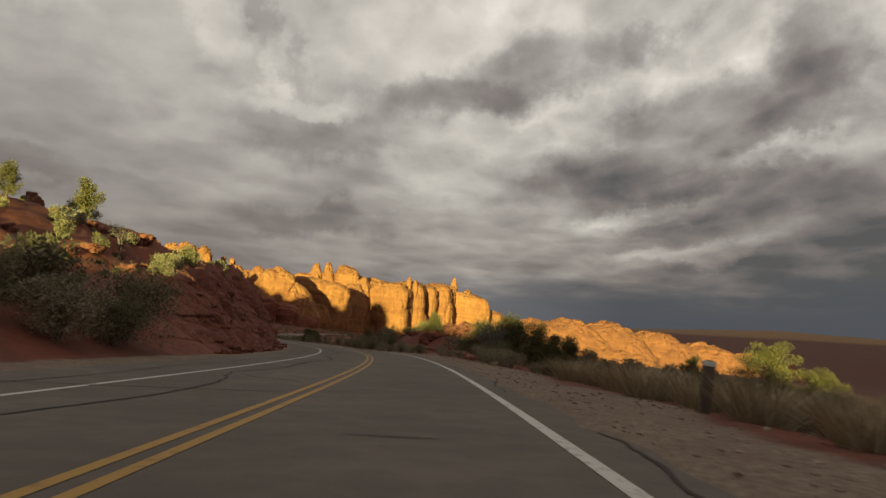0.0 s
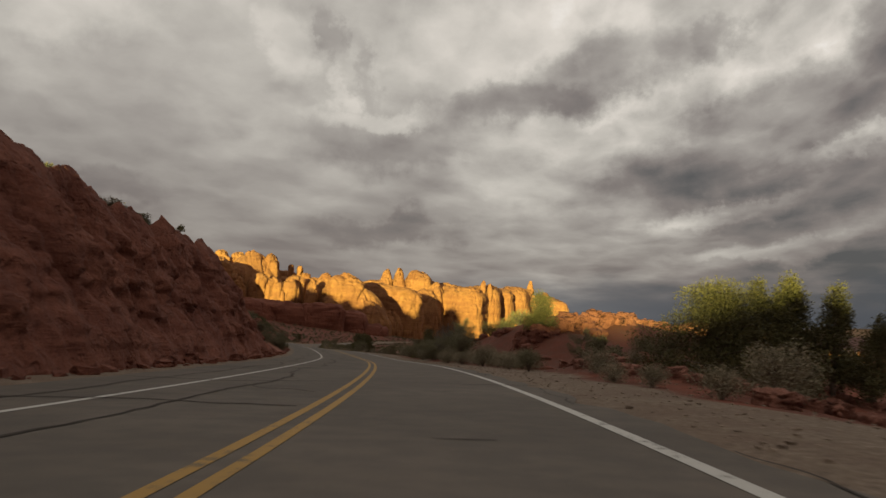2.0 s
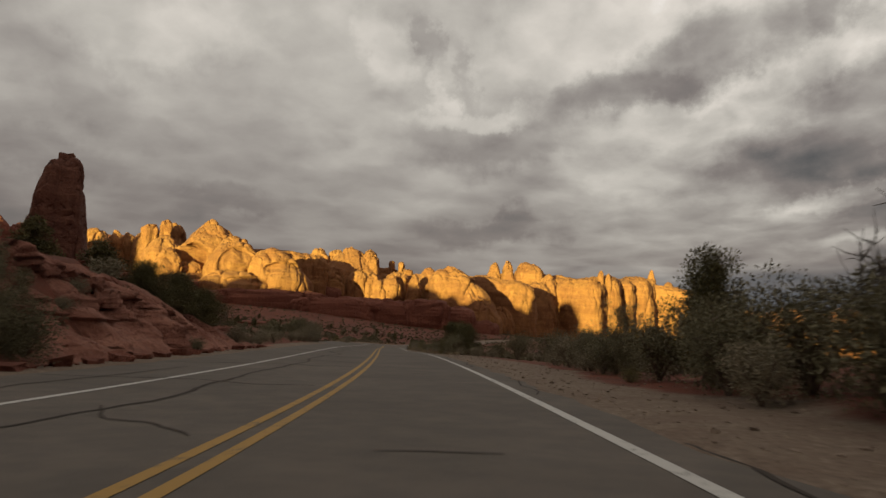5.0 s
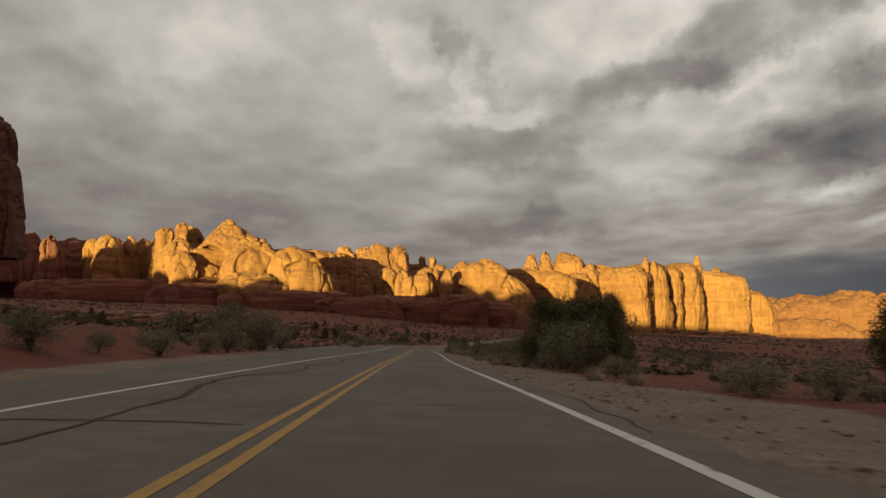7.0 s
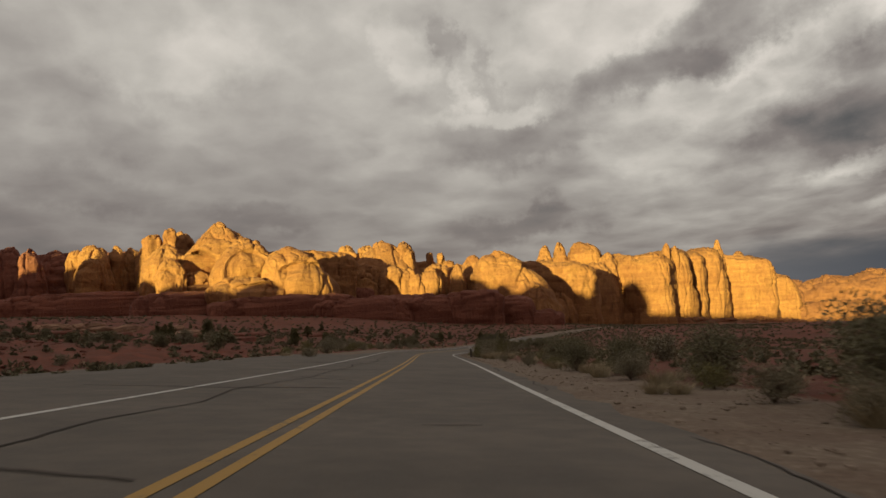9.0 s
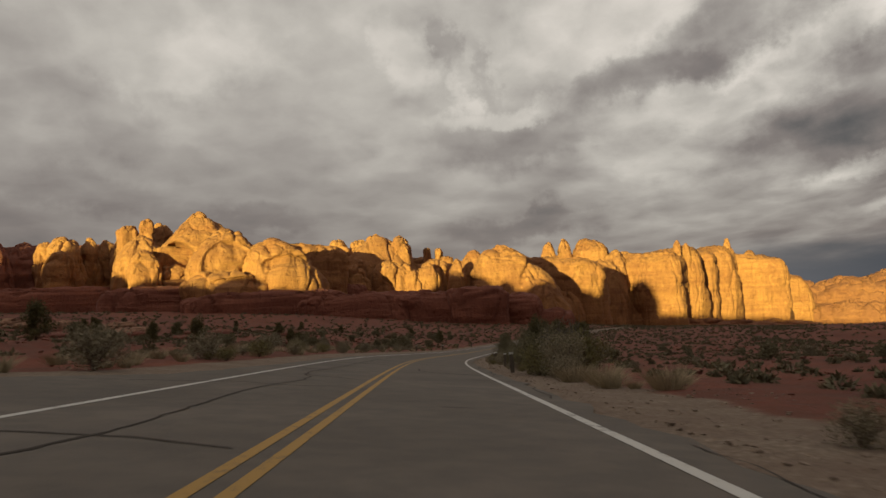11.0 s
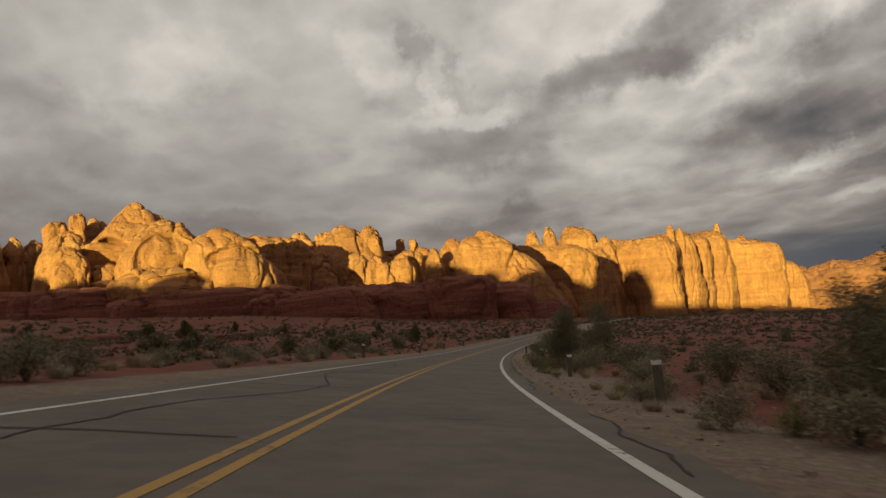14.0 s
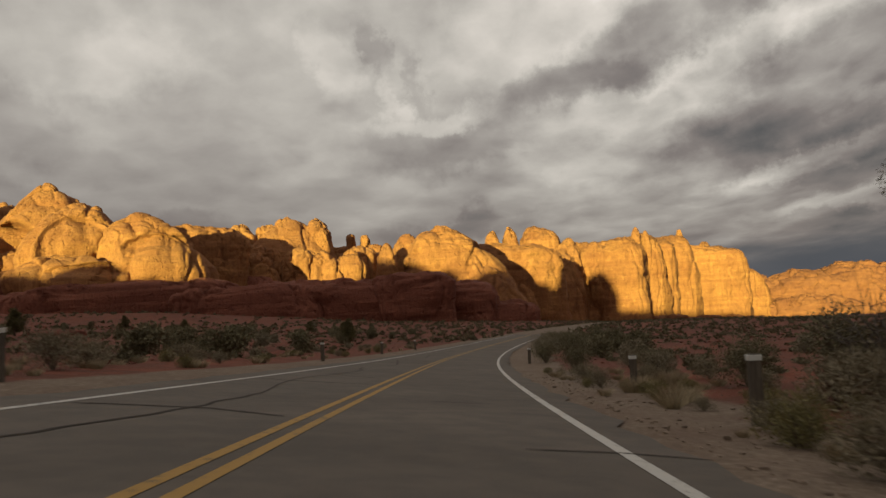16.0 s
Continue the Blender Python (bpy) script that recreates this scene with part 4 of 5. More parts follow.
def make_stones(name, count, s0, s1, d0, d1, small, large, mat, label, seed):
    """Loose stones, each a squashed block with cut corners."""
    r = np.random.default_rng(seed)
    shape = np.array([(a, b, c) for a in (-1, 1) for b in (-1, 1) for c in (-0.5, 0.7)], float)
    faces = [(0, 1, 3, 2), (4, 6, 7, 5), (0, 4, 5, 1), (2, 3, 7, 6), (1, 5, 7, 3), (0, 2, 6, 4)]
    s, d = r.uniform(s0, s1, count), d0 + (d1 - d0) * r.random(count) ** 1.5
    xy, z = place(s, d), height(s, d)
    size = small + (large - small) * r.random(count) ** 4
    size *= 0.35 + 0.65 * smooth(np.abs(d), 8, 40) if large > 0.65 else 1.0
    verts, out = [], []
    for k in range(count):
        a = r.random() * 6.28
        turn = np.array([(math.cos(a), -math.sin(a), 0), (math.sin(a), math.cos(a), 0), (0, 0, 1)])
        v = (shape * (1, 0.75, 0.7) + r.normal(size=(8, 3)) * 0.22) @ turn.T * size[k] / 2
        out += [tuple(i + len(verts) for i in f) for f in faces]
        verts += (v + (*xy[k], z[k] + size[k] * 0.1)).tolist()
    return tagged(mesh_object(name, verts, out, mat, False), label, "stones", kind="stuff")


make_stones("gravel_stones", 9000, 0, 350, 4.3, 9.0, 0.02, 0.085, STONE, "loose pale stones on the gravel shoulder", 3)
make_stones("rubble", 1800, 36, 150, -6.6, -12.0, 0.04, 0.6, RED_ROCK, "red rubble at the foot of the cut", 4)
make_stones("field_stones", 5200, 190, 480, -8.0, -130.0, 0.08, 0.8, STONE_RED, "red and pale stones strewn over the slope", 6)
make_stones("valley_stones", 2400, 200, 480, 9.0, 120.0, 0.08, 0.7, STONE_RED, "red and pale stones strewn over the flat", 7)

# ---- plants ----
def part(name, verts, faces, mat, parent, label="", smooth_shade=False):
    ob = mesh_object(name, verts, faces, mat, smooth_shade, parent)
    if label:
        tagged(ob, label)
    return ob


def leaves(rng, centres, radii, count, long, wide, lift=0.25, hollow=0.45):
    """Many small leaves in lobes round the centres, each a pointed blade."""
    centres, radii = np.asarray(centres, float), np.asarray(radii, float)
    if radii.ndim == 1:
        radii = np.stack([radii] * 3, -1)
    pick = rng.choice(len(centres), count, p=radii.prod(-1) ** 0.67 / (radii.prod(-1) ** 0.67).sum())
    way = rng.normal(size=(count, 3))
    way /= np.linalg.norm(way, axis=1, keepdims=True)
    far = hollow + (1.08 - hollow) * rng.random(count) ** 0.6
    p = centres[pick] + radii[pick] * way * far[:, None]
    p[:, 2] = np.maximum(p[:, 2], 0.02 + 0.1 * rng.random(count))
    along = way * 0.9 + rng.normal(size=(count, 3)) * 0.6 + (0, 0, lift)
    along /= np.linalg.norm(along, axis=1, keepdims=True)
    side = np.cross(along, rng.normal(size=(count, 3)))
    side /= np.linalg.norm(side, axis=1, keepdims=True) + 1e-9
    size = (0.6 + 0.8 * rng.random(count))[:, None]
    a, b = along * long * size, side * wide * size
    blades = np.stack([p - b * 1.1, p + a * 1.1, p + b * 1.1], 1).reshape(-1, 3)
    return blades, [(3 * k, 3 * k + 1, 3 * k + 2) for k in range(count)]


def limb(points, radii, sides=5):
    """A tapered round limb along points."""
    verts, faces = [], []
    for k, (p, r) in enumerate(zip(points, radii)):
        p = Vector(p)
        ahead = (Vector(points[min(k + 1, len(points) - 1)]) - Vector(points[max(k - 1, 0)])).normalized()
        u = ahead.orthogonal().normalized()
        v = ahead.cross(u)
        verts += [tuple(p + (u * math.cos(2 * math.pi * j / sides) + v * math.sin(2 * math.pi * j / sides)) * r) for j in range(sides)]
    faces = grid_faces(len(points), sides, True)
    faces += [tuple(range(sides))[::-1], tuple(range((len(points) - 1) * sides, len(points) * sides))]
    return verts, faces


def joined(pieces):
    verts, faces = [], []
    for v, f in pieces:
        base = len(verts)
        verts += [tuple(p) for p in v]
        faces += [tuple(i + base for i in q) for q in f]
    return verts, faces


def stems(rng, count, width, height, thick, wander=0.25):
    """Limbs that rise from one foot and spread; returns them and their tips."""
    pieces, tips = [], []
    for _ in range(count):
        a, out = rng.random() * 2 * math.pi, width * 0.5 * (0.25 + 0.75 * rng.random())
        tip = np.array([math.cos(a) * out, math.sin(a) * out, height * (0.55 + 0.45 * rng.random())])
        pts = [tip * f + rng.normal(size=3) * wander * height * 0.12 * f + (0, 0, height * 0.10 * math.sin(math.pi * f)) for f in np.linspace(0, 1, 5)]
        pieces.append(limb(pts, [thick * (1 - 0.8 * f) for f in np.linspace(0, 1, 5)], 4))
        tips.append(pts[-1])
        for _ in range(2):
            k = rng.integers(2, 4)
            end = np.array(pts[k]) + rng.normal(size=3) * (width * 0.14, width * 0.14, height * 0.12) + (0, 0, height * 0.1)
            pieces.append(limb([pts[k], (np.array(pts[k]) + end) / 2 + rng.normal(size=3) * 0.02, end], [thick * 0.4, thick * 0.3, thick * 0.1], 4))
            tips.append(end)
    return pieces, tips


def make_shrub(name, seed, width, height, leaf_mat, count, long, wide, stem_count=9, label="", category="shrub", group="", lift=0.25, lobe=0.3, coarse=1):
    count, long, wide, stem_count = count // coarse, long * coarse**0.55, wide * coarse**0.55, max(5, stem_count // coarse)
    rng = np.random.default_rng(seed)
    root = tagged(new(name), label, category, group)
    pieces, tips = stems(rng, stem_count, width * 0.8, height * 0.85, 0.02 * height + 0.006)
    part("branchwork", *joined(pieces), BARK, root)
    centres = [np.clip(t, (-width, -width, height * 0.18), (width, width, height)) for t in tips]
    radii = [np.array([width, width, height * 1.1]) * lobe * (0.55 + 0.6 * rng.random()) for _ in tips]
    for _ in range(7):
        a = rng.random() * 6.28
        centres.append(np.array([math.cos(a), math.sin(a), 0]) * width * 0.30 * rng.random() ** 0.5 + (0, 0, height * (0.15 + 0.25 * rng.random())))
        radii.append(np.array([width * 0.22, width * 0.22, height * 0.2]))
    part("foliage", *leaves(rng, centres, radii, count, long, wide, lift), leaf_mat, root)
    return root


def make_tree(name, seed, width, height, leaf_mat, count, long, wide, label, category, group, trunk=0.12, bare=0.12, limbs=13, peak=0.45, lobe=0.17, hollow=0.1, coarse=1):
    count, long, wide = count // coarse, long * coarse**0.55, wide * coarse**0.55
    """A short-trunked desert tree: trunk, limbs, and a ragged crown of leaf clumps."""
    rng = np.random.default_rng(seed)
    root = tagged(new(name), label, category, group)
    bend = [np.array([rng.normal() * 0.05 * height * f, rng.normal() * 0.05 * height * f, height * 0.88 * f]) for f in np.linspace(0, 1, 7)]
    pieces = [limb(bend, [trunk * (1 - 0.88 * f) for f in np.linspace(0, 1, 7)], 7)]
    part("trunk", *joined(pieces), BARK, root, "grey-brown shaggy bark", True)
    centres, radii = [], []
    for k in range(limbs):
        f = bare + (1 - bare) * (k + rng.random()) / limbs
        start = np.array([np.interp(f * 0.88, [q[2] / height for q in bend], [q[i] for q in bend]) for i in range(3)])
        a = k * 2.4 + rng.random()
        reach = width * 0.5 * (1.05 - abs(f - peak * 0.7) * 1.15) * (0.65 + 0.5 * rng.random())
        end = start + (math.cos(a) * reach, math.sin(a) * reach, height * (0.06 + 0.16 * rng.random()))
        mid = (start + end) / 2 + rng.normal(size=3) * 0.04 * height
        part("limb", *limb([start, mid, end], [trunk * 0.4, trunk * 0.25, trunk * 0.06], 5), BARK, root, "", True)
        for g in (0.35, 0.55, 0.75, 1.0):
            c = start + (end - start) * g + rng.normal(size=3) * 0.05 * width
            centres.append(c)
            radii.append(np.array([width, width, height * 0.8]) * lobe * (0.5 + 0.7 * rng.random()))
    centres.append(np.array(bend[-1]))
    radii.append(np.array([width * 0.6, width * 0.6, height * 0.9]) * lobe)
    part("crown", *leaves(rng, centres, radii, count, long, wide, 0.4, hollow), leaf_mat, root)
    return root


def make_tuft(name, seed, width, height, mat, count, label, group):
    """A clump of dry grass: blades from one foot."""
    rng = np.random.default_rng(seed)
    verts, faces = [], []
    for k in range(count):
        a, r = rng.random() * 2 * math.pi, width * 0.25 * rng.random() ** 0.5
        foot = np.array([math.cos(a) * r, math.sin(a) * r, 0])
        lean = np.array([math.cos(a), math.sin(a), 0]) * width * 0.6 * rng.random() + rng.normal(size=3) * (0.09, 0.09, 0)
        top = foot + lean + (0, 0, height * (0.5 + 0.5 * rng.random()))
        mid = (foot + top) / 2 + (0, 0, 0.08 * height)
        side = np.array([-math.sin(a + 1), math.cos(a + 1), 0]) * 0.0045
        i = len(verts)
        verts += [foot - side, foot + side, mid - side, mid + side, top]
        faces += [(i, i + 1, i + 3, i + 2), (i + 2, i + 3, i + 4)]
    root = tagged(new(name), label, "grass", group)
    part("grass_clump", verts, faces, mat, root)
    return root


def make_bare(name, seed, width, height):
    """A leafless grey bush: forked limbs from one foot, and many twigs."""
    rng = np.random.default_rng(seed)
    root = tagged(new(name), "leafless grey dead brush with forked twigs", "dead shrub", "dead brush along the road")
    pieces, tips = stems(rng, 15, width, height, 0.035, 0.5)
    twigs = pieces
    for tip in tips:
        for _ in range(5):
            end = np.array(tip) + rng.normal(size=3) * (0.16, 0.16, 0.12) + (0, 0, 0.12)
            twigs.append(limb([tip, (np.array(tip) + end) / 2 + rng.normal(size=3) * 0.02, end], [0.008, 0.006, 0.003], 3))
    part("branchwork", *joined(twigs), DEAD_WOOD, root)
    return root


SAGE_TAG = ("grey-green sagebrush on the red roadside soil", "shrub", "sagebrush along the road")
BRUSH_TAG = ("dense dark green desert brush beside the road", "shrub", "dark brush along the road")
RABBIT_TAG = ("low yellowish rabbitbrush on the dry slope", "shrub", "rabbitbrush along the road")
JUNIPER_TAG = ("bushy green juniper with a ragged crown", "tree", "junipers along the road")
PALE_TAG = ("pale grey-green saltbush beside the road", "shrub", "pale brush along the road")
ASH_TAG = ("open-crowned leafy desert ash beside the road", "tree", "desert ashes along the road")
KINDS = {
    "sage": [make_shrub("sagebrush", 11 + k, 1.3, 0.85, SAGE, 2600, 0.06, 0.012, 11, *SAGE_TAG, 0.5) for k in range(4)],
    "brush": [make_shrub("desert_brush", 21 + k, 2.2, 1.7, BRUSH, 6600, 0.055, 0.016, 16, *BRUSH_TAG, 0.3, 0.24) for k in range(3)],
    "pale": [make_shrub("pale_brush", 31 + k, 2.0, 1.5, SAGE, 6000, 0.054, 0.016, 15, *PALE_TAG, 0.3, 0.24) for k in range(2)],
    "rabbit": [make_shrub("rabbitbrush", 41 + k, 0.9, 0.6, RABBIT, 1700, 0.065, 0.009, 10, *RABBIT_TAG, 0.8) for k in range(2)],
    "juniper": [make_tree("juniper", 51 + k, 2.4, 3.0, JUNIPER, 15000, 0.066, 0.019, *JUNIPER_TAG) for k in range(3)],
    "wide_juniper": [make_tree("juniper", 57, 4.4, 3.4, JUNIPER, 26000, 0.076, 0.021, *JUNIPER_TAG, 0.16, 0.08, 18, 0.5, 0.14)],
    "dome_juniper": [make_tree("juniper", 58, 4.4, 2.9, JUNIPER, 44000, 0.06, 0.019, "dense dome-shaped dark green juniper", "tree", "junipers along the road", 0.14, 0.0, 26, 0.25, 0.19)],
    "thick_ash": [make_tree("desert_ash", 68, 2.6, 3.3, BRUSH, 34000, 0.05, 0.016, "dense leafy desert ash beside the road", "tree", "desert ashes along the road", 0.06, 0.02, 24, 0.5, 0.17)],
    "spire": [make_tree("juniper", 64 + k, 1.35, 3.0, JUNIPER, 11000, 0.06, 0.018, "narrow dark green juniper with a pointed top", "tree", "junipers along the road", 0.07, 0.03, 17, 0.05, 0.17) for k in range(2)],
    "ash": [make_tree("desert_ash", 61 + k, 2.6, 3.4, BRUSH, 20000, 0.045, 0.014, *ASH_TAG, 0.05, 0.05, 17, 0.9, 0.13) for k in range(2)],
    "straw": [make_tuft("grass_tuft", 71 + k, 0.7, 0.45, STRAW, 340, "straw-coloured dry grass tuft on the gravel", "dry grass tufts") for k in range(3)],
    "bare": [make_bare("dead_brush", 81 + k, 2.0, 1.5) for k in range(2)],
    # the same plants with fewer, larger leaves, for those away from the road
    "sage_far": [make_shrub("sagebrush", 111 + k, 1.3, 0.85, SAGE, 3600, 0.055, 0.013, 11, *SAGE_TAG, 0.5, coarse=5) for k in range(3)],
    "brush_far": [make_shrub("desert_brush", 121 + k, 2.2, 1.7, BRUSH, 9500, 0.055, 0.018, 16, *BRUSH_TAG, 0.3, 0.24, coarse=5) for k in range(3)],
    "pale_far": [make_shrub("pale_brush", 131 + k, 2.0, 1.5, SAGE, 8500, 0.055, 0.018, 15, *PALE_TAG, 0.3, 0.24, coarse=5) for k in range(2)],
    "rabbit_far": [make_shrub("rabbitbrush", 141 + k, 0.9, 0.6, RABBIT, 2200, 0.06, 0.012, 10, *RABBIT_TAG, 0.8, coarse=4) for k in range(2)],
    "juniper_far": [make_tree("juniper", 151 + k, 2.4, 3.0, JUNIPER, 21000, 0.06, 0.019, *JUNIPER_TAG, coarse=3) for k in range(2)],
}
placed = {}


def put(kind, s, d, scale=1.0, turn=0.0, tall=1.0, sink=0.04):
    """Plants the next one of a kind at length s, d metres right of the road's centre."""
    if abs(d) > (13 if 90 < s < 125 else 11 if s < 90 else 9.6) and kind + "_far" in KINDS:
        kind += "_far"
    used = placed.setdefault(kind, 0)
    placed[kind] += 1
    source = KINDS[kind][used % len(KINDS[kind])]
    x, y = place(s, d)
    m = pose(x, y, float(height(s, d)) - sink * scale, 0, 0, turn or used * 77.0)
    if used < len(KINDS[kind]):
        source.matrix_world = m
        thing = source
    else:
        thing = copy_thing(source, m)
    thing.scale = (scale, scale, scale * tall)
    return thing


# the plants that stand out, from the start of the road on: the bank on the left, then the hill above the cut
put("brush", 29.5, -9.3, 1.65, 20, 1.05), put("pale", 24, -9.4, 1.5, 60, 0.95), put("brush", 26.5, -11.5, 1.5, 100, 0.95), put("pale", 33, -10.2, 0.75), put("brush", 22, -11, 1.2), put("pale", 31, -12, 0.8), put("brush", 27.5, -9.0, 1.25)
put("juniper", 56.5, -21.3, 1.0, 0, 0.95), put("juniper", 50, -24.0, 0.7), put("brush", 47, -19, 0.7), put("pale", 49.6, -13.2, 0.75), put("brush", 52, -12.8, 0.8), put("brush", 54.5, -14.5, 0.7), put("pale", 57, -13.5, 0.7)
put("rabbit", 30, -19, 1.6), put("rabbit", 36, -21, 1.5), put("rabbit", 43, -23, 1.4), put("rabbit", 62.4, -12.6, 1.5), put("rabbit", 66, -13, 1.2), put("rabbit", 70, -12.8, 1.2), put("sage", 58, -11.6, 1.0), put("sage", 67, -12.5, 1.0)
put("bare", 55, -18, 0.9, 0, 1.2), put("bare", 58, -19.5, 0.8, 0, 1.3), put("bare", 52, -17, 0.6)
# below the shoulder: straw and dark brush, with tall sunlit junipers down the slope behind
for k in range(24):
    put(("brush", "brush", "pale", "brush")[k % 4], 12 + 1.25 * k, 8.8 + 4.5 * ((k * 0.618) % 1), 0.5 + 0.35 * ((k * 0.37) % 1), 0, 0.85)
for k in range(12):
    put("straw", 8.5 + 1.7 * k, 7.0 + 1.5 * ((k * 0.618) % 1), 1.6 + 0.9 * ((k * 0.37) % 1))
put("wide_juniper", 63, 37.7, 1.35), put("wide_juniper", 62, 42.4, 1.05, 130), put("juniper", 68, 33, 1.0, 0, 0.8), put("juniper", 58, 46, 1.2, 0, 0.75), put("brush", 61, 47, 1.3), put("brush", 79, 37, 1.3), put("brush", 82, 33.5, 1.3)
put("pale", 86, 30, 1.3), put("brush", 73, 42, 1.3), put("brush", 70, 36, 1.1), put("juniper", 84, 26, 0.9, 0, 0.9), put("brush", 76, 28, 1.2), put("brush", 66, 27, 1.2), put("juniper", 53.9, 15.2, 1.0), put("brush", 51, 13, 0.8)
# the thicket that the road passes first: juniper, grey dead brush, then one round juniper
put("juniper", 45.4, 8.8, 1.05, 50, 0.98), put("juniper", 44.4, 9.9, 0.95, 0, 1.0), put("juniper", 43.2, 10.8, 0.9, 80, 0.95), put("brush", 44.4, 7.9, 0.9), put("sage", 43.4, 7.3, 1.2), put("sage", 42.0, 7.6, 1.1), put("pale", 46.3, 7.4, 0.7), put("sage", 40.5, 7.8, 1.1)
put("bare", 46.6, 7.9, 1.45, 0, 1.45), put("bare", 47.6, 8.3, 1.5, 70, 1.35), put("bare", 48.8, 8.0, 1.3, 20, 1.2), put("bare", 45.6, 8.2, 1.2, 110, 1.5), put("brush", 48.2, 9.0, 0.9)
put("dome_juniper", 65.6, 11.2, 0.98, 10, 0.96), put("spire", 65.8, 12.6, 1.15, 0, 0.95), put("spire", 65.2, 13.5, 1.3, 60, 0.92), put("spire", 64.4, 14.3, 1.25, 20, 0.88), put("spire", 65.0, 12.9, 1.1, 20, 0.9), put("spire", 63.4, 14.9, 1.1, 70, 0.8), put("juniper", 66.8, 12.2, 0.8, 30, 0.9), put("brush", 63.0, 12.6, 0.6), put("sage", 57, 7.4, 0.8), put("sage", 60.5, 7.2, 0.7), put("sage", 62.6, 6.9, 0.7), put("sage", 67, 7.6, 0.9), put("brush", 72.7, 6.5, 0.62), put("brush", 66, 9.6, 0.55), put("brush", 70, 10.4, 0.6), put("brush", 76, 11, 0.6)
put("ash", 82.9, 11.7, 0.56), put("juniper", 93.5, 12.0, 1.12, 15, 0.92), put("brush", 86, 13.5, 0.7), put("rabbit", 101.7, 12.6, 2.3), put("bare", 101.4, 12.4, 0.8), put("rabbit", 106, 12.6, 2.0), put("rabbit", 111, 12.5, 2.2), put("rabbit", 108.5, 13.0, 1.6), put("rabbit", 98.5, 13.4, 1.4)
for k in range(16):  # sage along the foot of the mound
    put(("sage", "pale", "sage", "sage")[k % 4], 77 + 1.75 * k, 6.5 + 1.5 * ((k * 0.618) % 1), (0.55 if k % 4 == 1 else 0.85) + 0.35 * ((k * 0.37) % 1))
# tall dark brush after the mound
put("ash", 107, 8.6, 0.85), put("ash", 105.4, 8.9, 0.8, 50), put("brush", 103.6, 8.3, 1.25), put("brush", 106.3, 7.8, 1.2, 0, 1.1), put("brush", 109, 8.0, 1.25), put("brush", 111.5, 7.8, 1.15), put("bare", 108, 7.5, 1.2), put("brush", 114, 7.5, 1.0), put("pale", 116.2, 6.9, 0.7)
put("brush", 118.3, 7.3, 1.0), put("juniper", 121.8, 8.5, 0.92, 0, 1.05), put("juniper", 123.2, 8.9, 0.75, 40, 1.05), put("brush", 120.2, 8.0, 1.2), put("brush", 116.8, 8.0, 1.15), put("brush", 113.0, 7.6, 1.1), put("brush", 124, 8.0, 0.95), put("ash", 127, 8.0, 0.62), put("brush", 128.5, 8.2, 0.95), put("brush", 131.5, 8.2, 0.95), put("pale", 134, 8.0, 0.8), put("brush", 138, 8.4, 0.9)
put("bare", 113.5, 8.6, 1.6, 0, 1.2), put("bare", 112, 8.9, 1.5, 40, 1.2), put("bare", 115.4, 8.4, 1.3, 90, 1.1), put("brush", 115.5, 9.2, 1.1), put("bare", 110.2, 8.8, 1.5, 140, 1.3)
# the bank below the tower
put("ash", 121.0, -7.3, 0.62, 0, 0.9), put("brush", 121.9, -7.4, 0.85, 0, 1.05), put("brush", 120.4, -7.9, 0.85), put("ash", 122.6, -8.6, 0.6, 60, 0.85), put("brush", 123.4, -9.4, 0.8), put("brush", 117.5, -8.8, 0.7), put("brush", 122.4, -10.6, 0.75), put("brush", 125.9, -11.2, 0.8), put("pale", 121, -12.0, 0.8), put("sage", 129.0, -9.4, 0.7), put("brush", 133.9, -6.7, 0.36), put("sage", 127.6, -9.0, 0.6)
put("pale", 145.6, -7.6, 0.8), put("pale", 151.6, -7.3, 0.55), put("sage", 148.6, -7.4, 0.9), put("pale", 158, -8.2, 0.7), put("sage", 163, -8.0, 1.1), put("brush", 170, -9.6, 0.8), put("pale", 177, -8.4, 0.7)
put("dome_juniper", 145.2, -9.3, 0.72, 30, 0.85), put("dome_juniper", 143.2, -10.2, 0.7, 120, 0.9), put("dome_juniper", 141, -11.2, 0.7, 200, 0.9), put("juniper", 139, -12.4, 0.95, 50, 0.8), put("juniper", 136.8, -14.4, 0.9, 0, 0.8), put("brush", 131, -14, 0.9), put("brush", 150, -14, 1.0)
# both sides of the pull-out
put("pale", 186.1, -8.2, 1.1), put("brush", 190.5, -9.4, 1.3, 0, 1.15), put("brush", 193, -10.0, 1.4, 0, 1.1), put("pale", 195.5, -8.6, 1.4, 0, 1.25), put("pale", 198.5, -9.0, 1.3, 0, 1.15), put("pale", 200.8, -8.4, 1.15), put("pale", 203.6, -10.6, 0.9), put("sage", 183, -8.4, 1.2), put("brush", 190, -12, 1.1), put("brush", 205, -13.5, 0.9)
put("juniper", 177.5, 8.8, 1.1, 0, 0.9), put("brush", 175.4, 7.8, 1.1), put("brush", 178, 7.7, 1.25), put("juniper", 180.5, 8.4, 0.95, 0, 1.0), put("brush", 182, 8.0, 1.2), put("spire", 175.2, 8.6, 0.85), put("spire", 176.4, 8.2, 0.75, 40), put("juniper", 178, 21, 1.0), put("sage", 170.5, 7.4, 0.8), put("straw", 168.5, 6.2, 0.8), put("straw", 166, 6.6, 0.8), put("sage", 163.5, 8.0, 0.8)
